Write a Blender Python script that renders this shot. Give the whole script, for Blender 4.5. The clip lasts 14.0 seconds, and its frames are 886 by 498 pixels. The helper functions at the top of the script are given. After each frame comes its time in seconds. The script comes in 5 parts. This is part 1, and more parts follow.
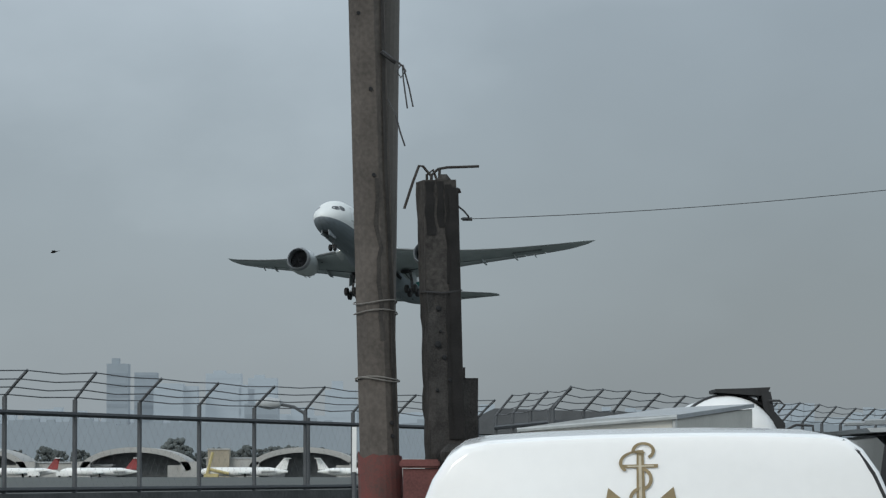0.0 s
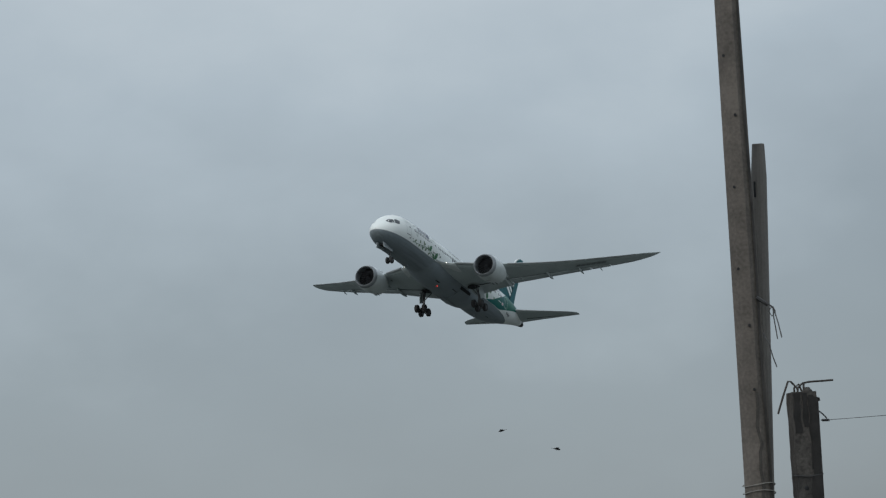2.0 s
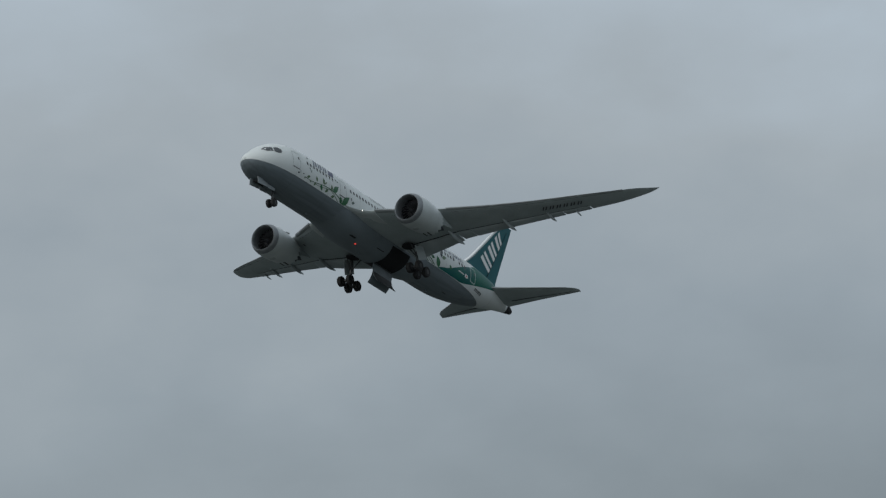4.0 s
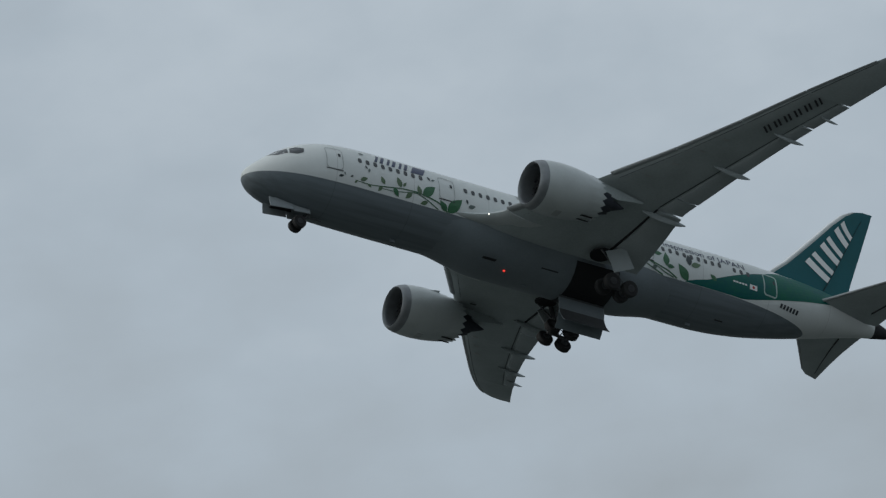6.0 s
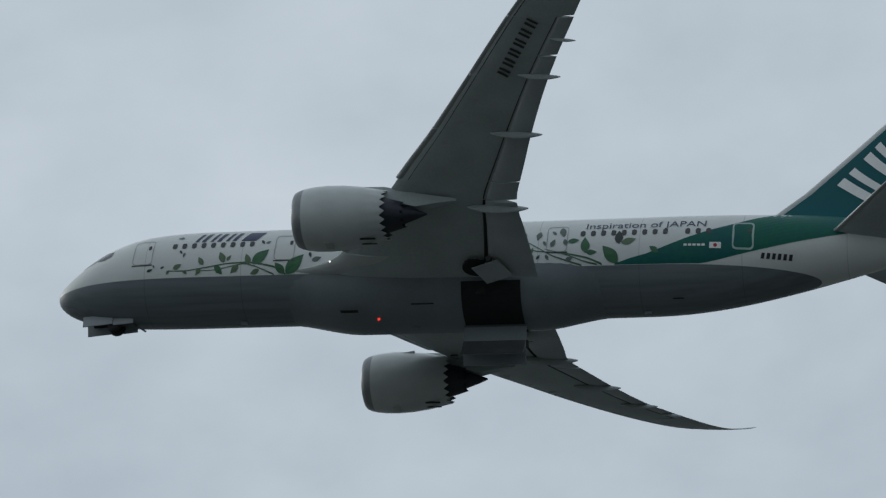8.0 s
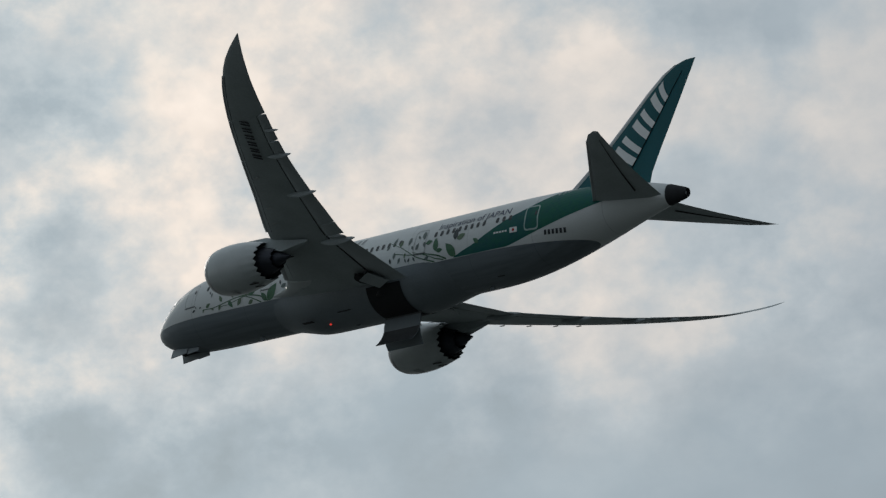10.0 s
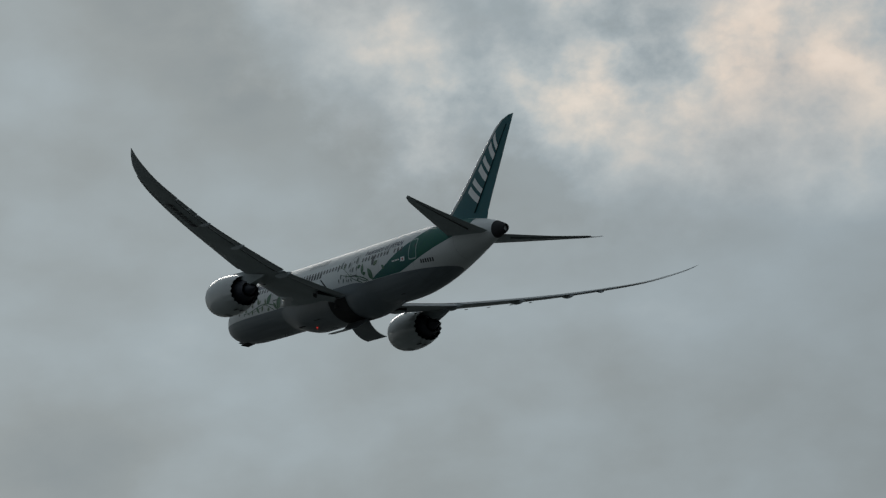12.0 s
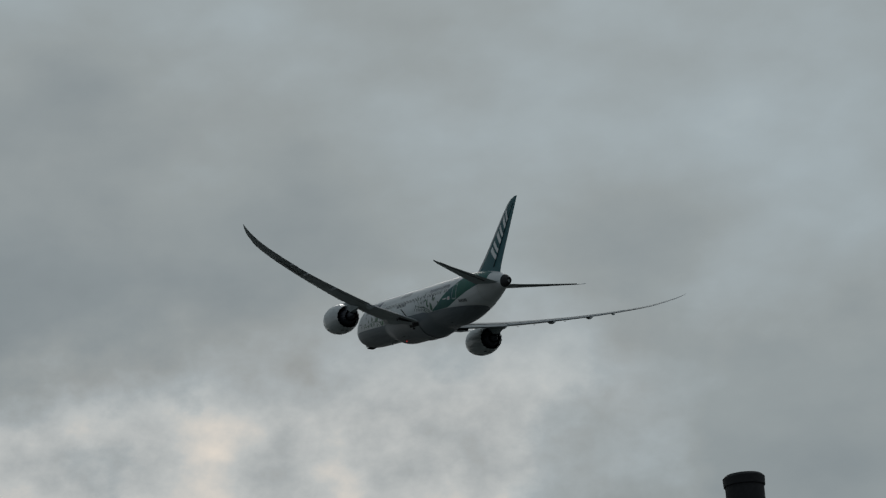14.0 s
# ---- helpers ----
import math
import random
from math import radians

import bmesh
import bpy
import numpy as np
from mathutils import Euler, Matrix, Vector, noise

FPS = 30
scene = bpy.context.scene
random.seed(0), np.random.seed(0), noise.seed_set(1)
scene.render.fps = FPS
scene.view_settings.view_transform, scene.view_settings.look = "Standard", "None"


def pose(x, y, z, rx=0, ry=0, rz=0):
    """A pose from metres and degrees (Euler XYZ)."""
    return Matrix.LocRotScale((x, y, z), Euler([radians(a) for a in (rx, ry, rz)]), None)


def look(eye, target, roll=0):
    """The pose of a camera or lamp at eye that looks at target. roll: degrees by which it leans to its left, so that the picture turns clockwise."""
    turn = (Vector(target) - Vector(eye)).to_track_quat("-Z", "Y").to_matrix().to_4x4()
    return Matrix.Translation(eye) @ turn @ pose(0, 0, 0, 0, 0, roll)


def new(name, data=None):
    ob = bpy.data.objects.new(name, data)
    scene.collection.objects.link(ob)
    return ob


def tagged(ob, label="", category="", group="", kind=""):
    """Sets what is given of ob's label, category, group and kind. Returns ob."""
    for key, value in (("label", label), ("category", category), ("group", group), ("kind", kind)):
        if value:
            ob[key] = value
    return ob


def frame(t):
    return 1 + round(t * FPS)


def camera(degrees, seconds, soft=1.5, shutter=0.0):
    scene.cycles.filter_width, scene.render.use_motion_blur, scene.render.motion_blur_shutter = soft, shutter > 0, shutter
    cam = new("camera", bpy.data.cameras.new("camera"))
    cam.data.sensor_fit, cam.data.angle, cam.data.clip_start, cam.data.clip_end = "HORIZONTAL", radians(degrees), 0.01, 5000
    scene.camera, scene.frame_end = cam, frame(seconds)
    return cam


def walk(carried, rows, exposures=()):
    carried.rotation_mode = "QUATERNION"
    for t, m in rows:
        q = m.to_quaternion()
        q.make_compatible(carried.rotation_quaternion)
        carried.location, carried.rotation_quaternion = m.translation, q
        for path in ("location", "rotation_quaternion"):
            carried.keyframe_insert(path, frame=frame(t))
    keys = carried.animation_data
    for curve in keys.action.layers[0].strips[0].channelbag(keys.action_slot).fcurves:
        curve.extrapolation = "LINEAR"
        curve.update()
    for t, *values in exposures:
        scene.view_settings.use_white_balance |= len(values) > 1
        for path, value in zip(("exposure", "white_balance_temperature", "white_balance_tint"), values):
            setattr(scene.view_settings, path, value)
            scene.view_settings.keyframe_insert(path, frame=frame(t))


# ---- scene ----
PATH = [  # seconds, eye, yaw to the left, pitch, roll in degrees
    (0, (0.000, 0.000, 1.800), 0.000, 3.410, 0.000),
    (0.5, (0.000, 0.000, 1.800), 1.280, 4.235, -0.359),
    (1, (0.000, 0.000, 1.800), 3.140, 5.315, -0.339),
    (1.5, (0.000, -0.916, 1.800), 5.171, 6.192, -0.881),
    (2, (0.000, -7.931, 1.800), 5.487, 5.673, -1.615),
    (2.5, (0.000, -8.550, 1.800), 6.721, 6.431, -1.927),
    (3, (0.000, -8.550, 1.800), 8.319, 7.036, -1.435),
    (3.5, (0.000, -8.550, 1.800), 10.706, 7.781, -0.656),
    (4, (0.000, -8.550, 1.800), 14.149, 8.815, -0.182),
    (4.5, (0.000, -8.550, 1.800), 18.913, 10.294, -0.610),
    (4.8, (0.000, -8.550, 1.800), 22.515, 11.456, -1.544),
    (5, (0.000, -8.550, 1.800), 24.872, 12.236, -1.959),
    (5.5, (0.000, -8.550, 1.800), 31.631, 14.443, -4.451),
    (6, (0.000, -8.550, 1.800), 40.251, 17.876, -7.735),
    (6.5, (0.000, -8.550, 1.800), 51.583, 20.957, -9.246),
    (7, (0.000, -8.550, 1.800), 64.061, 23.189, -9.490),
    (7.5, (0.000, -8.550, 1.800), 76.528, 25.284, -8.958),
    (8, (0.000, -8.550, 1.800), 88.441, 26.561, -8.111),
    (8.5, (0.000, -8.550, 1.800), 99.502, 26.533, -7.466),
    (9, (0.000, -8.550, 1.800), 109.151, 25.405, -7.420),
    (9.5, (0.000, -8.550, 1.800), 117.923, 24.317, -7.291),
    (10, (0.000, -8.550, 1.800), 125.066, 23.293, -7.037),
    (10.5, (0.000, -8.550, 1.800), 130.758, 22.307, -6.713),
    (11, (0.000, -8.550, 1.800), 135.181, 21.335, -6.378),
    (11.5, (0.000, -8.550, 1.800), 138.514, 20.353, -6.088),
    (12, (0.000, -8.550, 1.800), 141.363, 19.358, -5.839),
    (12.5, (0.000, -8.550, 1.800), 143.776, 18.508, -5.777),
    (13, (0.000, -8.550, 1.800), 146.151, 17.842, -5.563),
    (13.5, (0.000, -8.550, 1.800), 148.414, 17.269, -4.977),
    (14, (0.000, -8.550, 1.800), 150.656, 16.720, -4.864),
]

def eye_row(t, eye, yaw, pitch, roll):
    a, b = radians(yaw), radians(pitch)
    way = Vector((-math.sin(a) * math.cos(b), math.cos(a) * math.cos(b), math.sin(b)))
    return t, look(eye, Vector(eye) + way, roll)


cam = camera(13.5, 14.0, soft=1.3)
walk(cam, [eye_row(*row) for row in PATH], exposures=[(0, 0.73), (2.5, 0.56), (4.8, 0.06), (7.0, 0.05), (8.2, 0.13), (9.0, -0.01), (11.5, -0.93), (14, -0.94)])

# ---- sky and sun ----
world = bpy.data.worlds.new("overcast_sky")
scene.world = world
world.use_nodes = True
wn, wl = world.node_tree.nodes, world.node_tree.links
wn.clear()


def wnode(kind, **values):
    n = wn.new(kind)
    for key, value in values.items():
        n.inputs[key].default_value = value
    return n


SUN_UP, SUN_TURN = 30, 150          # degrees: height, and turn to the left from +y
w_out, w_bg = wn.new("ShaderNodeOutputWorld"), wnode("ShaderNodeBackground", Strength=1.0)
w_tc = wn.new("ShaderNodeTexCoord")
w_sky = wn.new("ShaderNodeTexSky")
w_sky.sky_type, w_sky.sun_disc = "NISHITA", False
w_sky.sun_elevation, w_sky.sun_rotation = radians(SUN_UP), radians(-SUN_TURN)
w_scale = wn.new("ShaderNodeVectorMath")
w_scale.operation = "SCALE"
w_scale.inputs["Scale"].default_value = 0.006
wl.new(w_sky.outputs[0], w_scale.inputs[0])
# cloud deck: broad banks and smaller billows, by direction
w_map = wnode("ShaderNodeMapping", Scale=(1.0, 1.0, 1.7), Location=(0.3, 0.15, 0.0))
w_big = wnode("ShaderNodeTexNoise", Scale=6.0, Detail=4.0, Roughness=0.5)
w_small = wnode("ShaderNodeTexNoise", Scale=20.0, Detail=6.0, Roughness=0.5)
wl.new(w_tc.outputs["Generated"], w_map.inputs[0])
wl.new(w_map.outputs[0], w_big.inputs[0])
wl.new(w_map.outputs[0], w_small.inputs[0])
w_sep = wn.new("ShaderNodeSeparateXYZ")
wl.new(w_tc.outputs["Generated"], w_sep.inputs[0])


def wmath(op, a, b=0.0, clamp=False):
    n = wn.new("ShaderNodeMath")
    n.operation, n.use_clamp = op, clamp
    for i, v in enumerate((a, b)):
        if isinstance(v, (int, float)):
            n.inputs[i].default_value = v
        else:
            wl.new(v, n.inputs[i])
    return n.outputs[0]


# the deck is closed and smooth to the north (+y); to the south it is thicker, darker and broken
south = wmath("MULTIPLY", wmath("SUBTRACT", wmath("MULTIPLY", w_sep.outputs[1], -1.0), 0.30), 2.2, True)
cloud = wmath("ADD", wmath("MULTIPLY", w_big.outputs[0], 0.5), wmath("MULTIPLY", w_small.outputs[0], 0.5))
contrast = wmath("ADD", wmath("MULTIPLY", south, 0.26), 0.24)
level = wmath("MULTIPLY", wmath("SUBTRACT", cloud, 0.5), contrast)
lift = wmath("ADD", wmath("MULTIPLY", wmath("MINIMUM", w_sep.outputs[2], 0.46), 0.34), 0.39)
lift = wmath("ADD", lift, wmath("MULTIPLY", wmath("SUBTRACT", wmath("MAXIMUM", wmath("MINIMUM", w_sep.outputs[2], 0.30), 0.17), 0.235), 0.35))
north = wmath("MULTIPLY", wmath("SUBTRACT", w_sep.outputs[1], 0.86), 7.5, True)
lift = wmath("SUBTRACT", lift, wmath("ADD", wmath("MULTIPLY", south, 0.075), wmath("MULTIPLY", north, wmath("SUBTRACT", 0.27, wmath("MULTIPLY", w_sep.outputs[2], 1.35)))))
# thin places in the broken part, where the bright upper cloud shows
w_thin = wnode("ShaderNodeTexNoise", Scale=14.0, Detail=7.0, Roughness=0.57)
w_fine = wnode("ShaderNodeTexNoise", Scale=26.0, Detail=7.0, Roughness=0.56)
w_map2 = wnode("ShaderNodeMapping", Scale=(1.0, 1.0, 1.3), Location=(2.35, 1.2, 0.55))
wl.new(w_tc.outputs["Generated"], w_map2.inputs[0])
wl.new(w_map2.outputs[0], w_thin.inputs[0])
wl.new(w_map2.outputs[0], w_fine.inputs[0])
high = wmath("MULTIPLY", wmath("MULTIPLY", wmath("SUBTRACT", w_sep.outputs[2], 0.325), 24.0, True), wmath("MULTIPLY", wmath("SUBTRACT", -0.51, w_sep.outputs[0]), 9.0, True))
low = wmath("MULTIPLY", wmath("MULTIPLY", wmath("SUBTRACT", 0.285, w_sep.outputs[2]), 26.0, True), wmath("MULTIPLY", wmath("ADD", w_sep.outputs[0], 0.555), 14.0, True))
more = wmath("ADD", wmath("MULTIPLY", high, 0.12), wmath("MULTIPLY", low, 0.2))
thin = wmath("MULTIPLY", wmath("SUBTRACT", wmath("ADD", w_thin.outputs[0], more), 0.46), 4.6, True)
# the broken layers lie high up and low down, with a closed grey layer between them
layers = wmath("ADD", wmath("MAXIMUM", high, wmath("MULTIPLY", low, 0.55)), 0.06)
lift = wmath("ADD", lift, wmath("MULTIPLY", wmath("MULTIPLY", thin, wmath("SUBTRACT", wmath("MULTIPLY", w_fine.outputs[0], 3.0), 0.6)), wmath("MULTIPLY", wmath("MULTIPLY", south, layers), 0.46)))
# the closed deck thickens towards the south
lift = wmath("SUBTRACT", lift, wmath("MULTIPLY", wmath("MULTIPLY", south, wmath("MINIMUM", wmath("ADD", w_sep.outputs[0], 0.55, True), 0.16)), 0.42))
# thicker cloud to the north-east
thick = wmath("MINIMUM", wmath("MULTIPLY", wmath("ADD", w_sep.outputs[0], 0.03), 0.95, True), 0.125)
lift = wmath("SUBTRACT", lift, wmath("MULTIPLY", thick, wmath("MAXIMUM", wmath("SUBTRACT", 2.0, wmath("MULTIPLY", w_sep.outputs[2], 8.0)), 0.6)))
w_ramp = wn.new("ShaderNodeValToRGB")
w_ramp.color_ramp.elements[0].position, w_ramp.color_ramp.elements[0].color = 0.0, (0.122, 0.143, 0.161, 1)
w_ramp.color_ramp.elements[1].position, w_ramp.color_ramp.elements[1].color = 1.0, (0.98, 0.94, 0.90, 1)
for pos, col in ((0.22, (0.166, 0.195, 0.22, 1)), (0.34, (0.240, 0.278, 0.31, 1)), (0.42, (0.301, 0.338, 0.365, 1)), (0.51, (0.370, 0.43, 0.482, 1)), (0.60, (0.484, 0.545, 0.596, 1)), (0.77, (0.78, 0.757, 0.73, 1))):
    el = w_ramp.color_ramp.elements.new(pos)
    el.color = col
wl.new(wmath("ADD", level, lift), w_ramp.inputs[0])
w_add = wn.new("ShaderNodeVectorMath")
w_add.operation = "ADD"
w_warm = wn.new("ShaderNodeMix")
w_warm.data_type, w_warm.blend_type = "RGBA", "MULTIPLY"
w_warm.inputs[7].default_value = (1.58, 1.63, 1.565, 1)
wl.new(south, w_warm.inputs[0])
wl.new(w_ramp.outputs[0], w_warm.inputs[6])
w_gap = wn.new("ShaderNodeMix")
w_gap.data_type, w_gap.blend_type = "RGBA", "MULTIPLY"
w_gap.inputs[7].default_value = (1.18, 1.0, 0.91, 1)
wl.new(wmath("MULTIPLY", wmath("MULTIPLY", thin, south), layers), w_gap.inputs[0])
wl.new(w_warm.outputs[2], w_gap.inputs[6])
wl.new(w_gap.outputs[2], w_add.inputs[0])
wl.new(w_scale.outputs[0], w_add.inputs[1])
w_land = wn.new("ShaderNodeMix")
w_land.data_type = "RGBA"
w_land.inputs[6].default_value = (0.05, 0.055, 0.055, 1)
wl.new(wmath("MULTIPLY", wmath("ADD", w_sep.outputs[2], 0.012), 90.0, True), w_land.inputs[0])
wl.new(w_add.outputs[0], w_land.inputs[7])
wl.new(w_land.outputs[2], w_bg.inputs[0])
wl.new(w_bg.outputs[0], w_out.inputs[0])

sun = new("sun", bpy.data.lights.new("sun", "SUN"))
sun.data.energy, sun.data.angle, sun.data.color = 0.66, radians(14), (1.0, 0.96, 0.9)
sun.matrix_world = look((-math.sin(radians(SUN_TURN)) * 50, math.cos(radians(SUN_TURN)) * 50, 50 * math.tan(radians(SUN_UP))), (0, 0, 0))

# ---- materials ----
def material(name, colour, rough=0.6, metal=0.0, vary=0.15, scale=1.0, bump=0.0, colour2=None, coat=0.0, emit=0.0, gloss=0.5):
    """A surface with broad stains and fine grain, in metres."""
    m = bpy.data.materials.new(name)
    m.use_nodes = True
    n, l = m.node_tree.nodes, m.node_tree.links
    b = n["Principled BSDF"]
    b.inputs["Roughness"].default_value, b.inputs["Metallic"].default_value = rough, metal
    b.inputs["Coat Weight"].default_value = coat
    b.inputs["Specular IOR Level"].default_value = gloss
    tc = n.new("ShaderNodeTexCoord")
    big, fine = n.new("ShaderNodeTexNoise"), n.new("ShaderNodeTexNoise")
    big.inputs["Scale"].default_value, big.inputs["Detail"].default_value = scale, 5
    fine.inputs["Scale"].default_value, fine.inputs["Detail"].default_value = scale * 14, 4
    mixn = n.new("ShaderNodeMix")
    mixn.data_type = "FLOAT"
    mixn.inputs[0].default_value = 0.4
    l.new(tc.outputs["Object"], big.inputs[0])
    l.new(tc.outputs["Object"], fine.inputs[0])
    l.new(big.outputs[0], mixn.inputs[2])
    l.new(fine.outputs[0], mixn.inputs[3])
    ramp = n.new("ShaderNodeValToRGB")
    c2 = colour2 or tuple(c * (1 - 2.2 * vary) for c in colour)
    ramp.color_ramp.elements[0].position, ramp.color_ramp.elements[1].position = 0.34, 0.62
    ramp.color_ramp.elements[0].color = (*[max(c, 0.002) for c in c2], 1)
    ramp.color_ramp.elements[1].color = (*colour, 1)
    l.new(mixn.outputs[0], ramp.inputs[0])
    l.new(ramp.outputs[0], b.inputs["Base Color"])
    if emit:
        l.new(ramp.outputs[0], b.inputs["Emission Color"])
        b.inputs["Emission Strength"].default_value = emit
    if bump:
        bp = n.new("ShaderNodeBump")
        bp.inputs["Strength"].default_value, bp.inputs["Distance"].default_value = 0.6, bump
        l.new(mixn.outputs[0], bp.inputs["Height"])
        l.new(bp.outputs[0], b.inputs["Normal"])
    return m


def two_tone(name, upper, lower, level, rough):
    """Aircraft paint: one colour above a level of the body, another below, with faint panel joints and streaks."""
    m = material(name, upper, rough, vary=0.03, scale=0.6, gloss=0.3)
    n, l = m.node_tree.nodes, m.node_tree.links
    b = n["Principled BSDF"]
    ramp = b.inputs["Base Color"].links[0].from_node
    tc = [k for k in n if k.bl_idname == "ShaderNodeTexCoord"][0]
    sep = n.new("ShaderNodeSeparateXYZ")
    l.new(tc.outputs["Object"], sep.inputs[0])
    step = n.new("ShaderNodeMath")
    step.operation = "GREATER_THAN"
    step.inputs[1].default_value = level
    l.new(sep.outputs[2], step.inputs[0])
    streak = n.new("ShaderNodeTexNoise")
    streak.inputs["Scale"].default_value, streak.inputs["Detail"].default_value = 1.0, 6
    mp = n.new("ShaderNodeMapping")
    mp.inputs["Scale"].default_value = (0.12, 2.2, 2.2)
    l.new(tc.outputs["Object"], mp.inputs[0])
    l.new(mp.outputs[0], streak.inputs[0])
    low = n.new("ShaderNodeValToRGB")
    low.color_ramp.elements[0].position, low.color_ramp.elements[1].position = 0.3, 0.6
    low.color_ramp.elements[0].color, low.color_ramp.elements[1].color = (*[c * 0.72 for c in lower], 1), (*lower, 1)
    l.new(streak.outputs[0], low.inputs[0])
    # skin joints at even steps
    wave = n.new("ShaderNodeMath")
    wave.operation = "PINGPONG"
    wave.inputs[1].default_value = 3.1
    l.new(sep.outputs[0], wave.inputs[0])
    joint = n.new("ShaderNodeMath")
    joint.operation = "LESS_THAN"
    joint.inputs[1].default_value = 0.02
    l.new(wave.outputs[0], joint.inputs[0])
    mx = n.new("ShaderNodeMix")
    mx.data_type = "RGBA"
    l.new(step.outputs[0], mx.inputs[0])
    l.new(low.outputs[0], mx.inputs[6])
    l.new(ramp.outputs[0], mx.inputs[7])
    dk = n.new("ShaderNodeMix")
    dk.data_type, dk.blend_type = "RGBA", "MULTIPLY"
    dk.inputs[7].default_value = (0.72, 0.72, 0.72, 1)
    l.new(joint.outputs[0], dk.inputs[0])
    l.new(mx.outputs[2], dk.inputs[6])
    l.new(dk.outputs[2], b.inputs["Base Color"])
    return m


M_BODY = two_tone("aircraft_paint", (0.69, 0.715, 0.71), (0.175, 0.205, 0.226), -1.2, 0.5)
M_WHITE = material("white_paint", (0.78, 0.79, 0.78), 0.35, vary=0.04, scale=0.5, coat=0.2)
M_WING = material("wing_grey_paint", (0.40, 0.445, 0.45), 0.75, gloss=0.25, vary=0.09, scale=0.45)
M_FLAP = material("flap_grey_paint", (0.40, 0.44, 0.45), 0.8, gloss=0.2, vary=0.08, scale=0.6)
M_SLAT = material("slat_bare_metal", (0.33, 0.35, 0.36), 0.42, metal=0.3, vary=0.08)
# near-black for joints, and painted shade in bays, slots and holes
M_GAP = material("joint_and_cavity_shade", (0.009, 0.01, 0.012), 0.85, vary=0.1)
M_NAC = material("nacelle_paint", (0.50, 0.535, 0.535), 0.36, vary=0.06, scale=0.8, coat=0.2)
M_LIP = material("inlet_lip_metal", (0.22, 0.235, 0.25), 0.4, metal=0.35, vary=0.1, scale=2)
M_FAN = material("fan_titanium", (0.03, 0.033, 0.038), 0.45, metal=0.4)
M_CORE = material("nozzle_heat_metal", (0.05, 0.055, 0.07), 0.5, metal=0.6, vary=0.2)
M_GREEN = material("livery_green", (0.002, 0.095, 0.098), 0.5, vary=0.12, scale=0.22, coat=0.0, gloss=0.25, colour2=(0.006, 0.135, 0.075))
M_TEAL = material("livery_teal", (0.002, 0.098, 0.118), 0.5, vary=0.1, scale=0.3, gloss=0.25, colour2=(0.003, 0.088, 0.098))
M_LEAF = [material("leaf_" + w, c, 0.4, vary=0.1) for w, c in (("green", (0.03, 0.14, 0.06)), ("olive", (0.10, 0.17, 0.09)), ("grey", (0.11, 0.15, 0.14)), ("dark", (0.02, 0.035, 0.04)))]
M_STEM = material("stem_green", (0.05, 0.14, 0.07), 0.4)
M_NAVY = material("navy_paint", (0.02, 0.035, 0.10), 0.4)
M_INK = material("black_lettering", (0.03, 0.032, 0.04), 0.5)
M_GLASS = material("cabin_window_glass", (0.045, 0.05, 0.055), 0.12, vary=0.05)
M_LINE = material("door_outline_grey", (0.42, 0.44, 0.44), 0.5)
M_RED = material("red_paint", (0.55, 0.02, 0.02), 0.5)
M_TYRE = material("tyre_rubber", (0.016, 0.016, 0.017), 0.8, vary=0.1, scale=5)
M_STRUT = material("gear_strut_grey", (0.10, 0.105, 0.11), 0.55, metal=0.3)
M_LAMP = material("lit_lamp_lens", (1.0, 0.95, 0.85), 0.2, vary=0.0, emit=2.0)
M_BEACON = material("lit_red_beacon", (1.0, 0.06, 0.04), 0.2, vary=0.0, emit=0.8)

M_POLE = material("weathered_pole_concrete", (0.112, 0.098, 0.087), 0.9, vary=0.27, scale=2.6, bump=0.006)
M_POLE2 = material("smooth_pole_concrete", (0.15, 0.138, 0.127), 0.85, vary=0.1, scale=3.0, bump=0.003)
M_STAIN_PATCH = material("black_water_stain_and_patch", (0.055, 0.05, 0.046), 0.95, vary=0.3, scale=6)
M_REDPOLE = material("faded_red_pole_paint", (0.17, 0.048, 0.042), 0.85, vary=0.2, scale=5, colour2=(0.085, 0.05, 0.045))
M_MOULD_STRIP = material("black_mould_and_strip", (0.017, 0.016, 0.016), 0.95, vary=0.35, scale=9)
M_PILLAR = material("rough_dark_concrete", (0.075, 0.069, 0.064), 0.95, vary=0.38, scale=3.2, bump=0.012)
M_PILLAR_L = material("grimy_broken_concrete", (0.05, 0.047, 0.045), 0.95, vary=0.38, scale=7, bump=0.02)
M_REBAR = material("rusty_steel_bar", (0.055, 0.048, 0.045), 0.8, metal=0.3, vary=0.25, scale=20)
M_WIRE = material("wire_black", (0.04, 0.04, 0.042), 0.6)
M_TIE = material("pale_tie_wire", (0.2, 0.19, 0.175), 0.6)
M_FENCE = material("fence_steel_paint", (0.085, 0.092, 0.10), 0.6, vary=0.15, scale=3)
M_RAIL = material("dark_rail", (0.025, 0.03, 0.035), 0.6)
M_MESH = material("fence_mesh_wire", (0.13, 0.14, 0.15), 0.6)
M_WALL = material("low_wall_concrete", (0.085, 0.088, 0.088), 0.95, vary=0.25, scale=0.8, bump=0.02)
M_GROUND = material("airfield_ground", (0.075, 0.082, 0.08), 0.95, vary=0.15, scale=0.02, colour2=(0.05, 0.058, 0.05))
M_ROAD = material("asphalt", (0.055, 0.055, 0.056), 0.9, vary=0.15, scale=0.7)
M_VAN = material("white_van_paint", (0.9, 0.9, 0.895), 0.22, vary=0.02, scale=1.2, coat=0.5)
M_VANTRIM = material("dark_rubber_trim", (0.03, 0.03, 0.032), 0.7)
M_VANGLASS = material("dark_window_glass", (0.02, 0.022, 0.025), 0.08, vary=0.05)
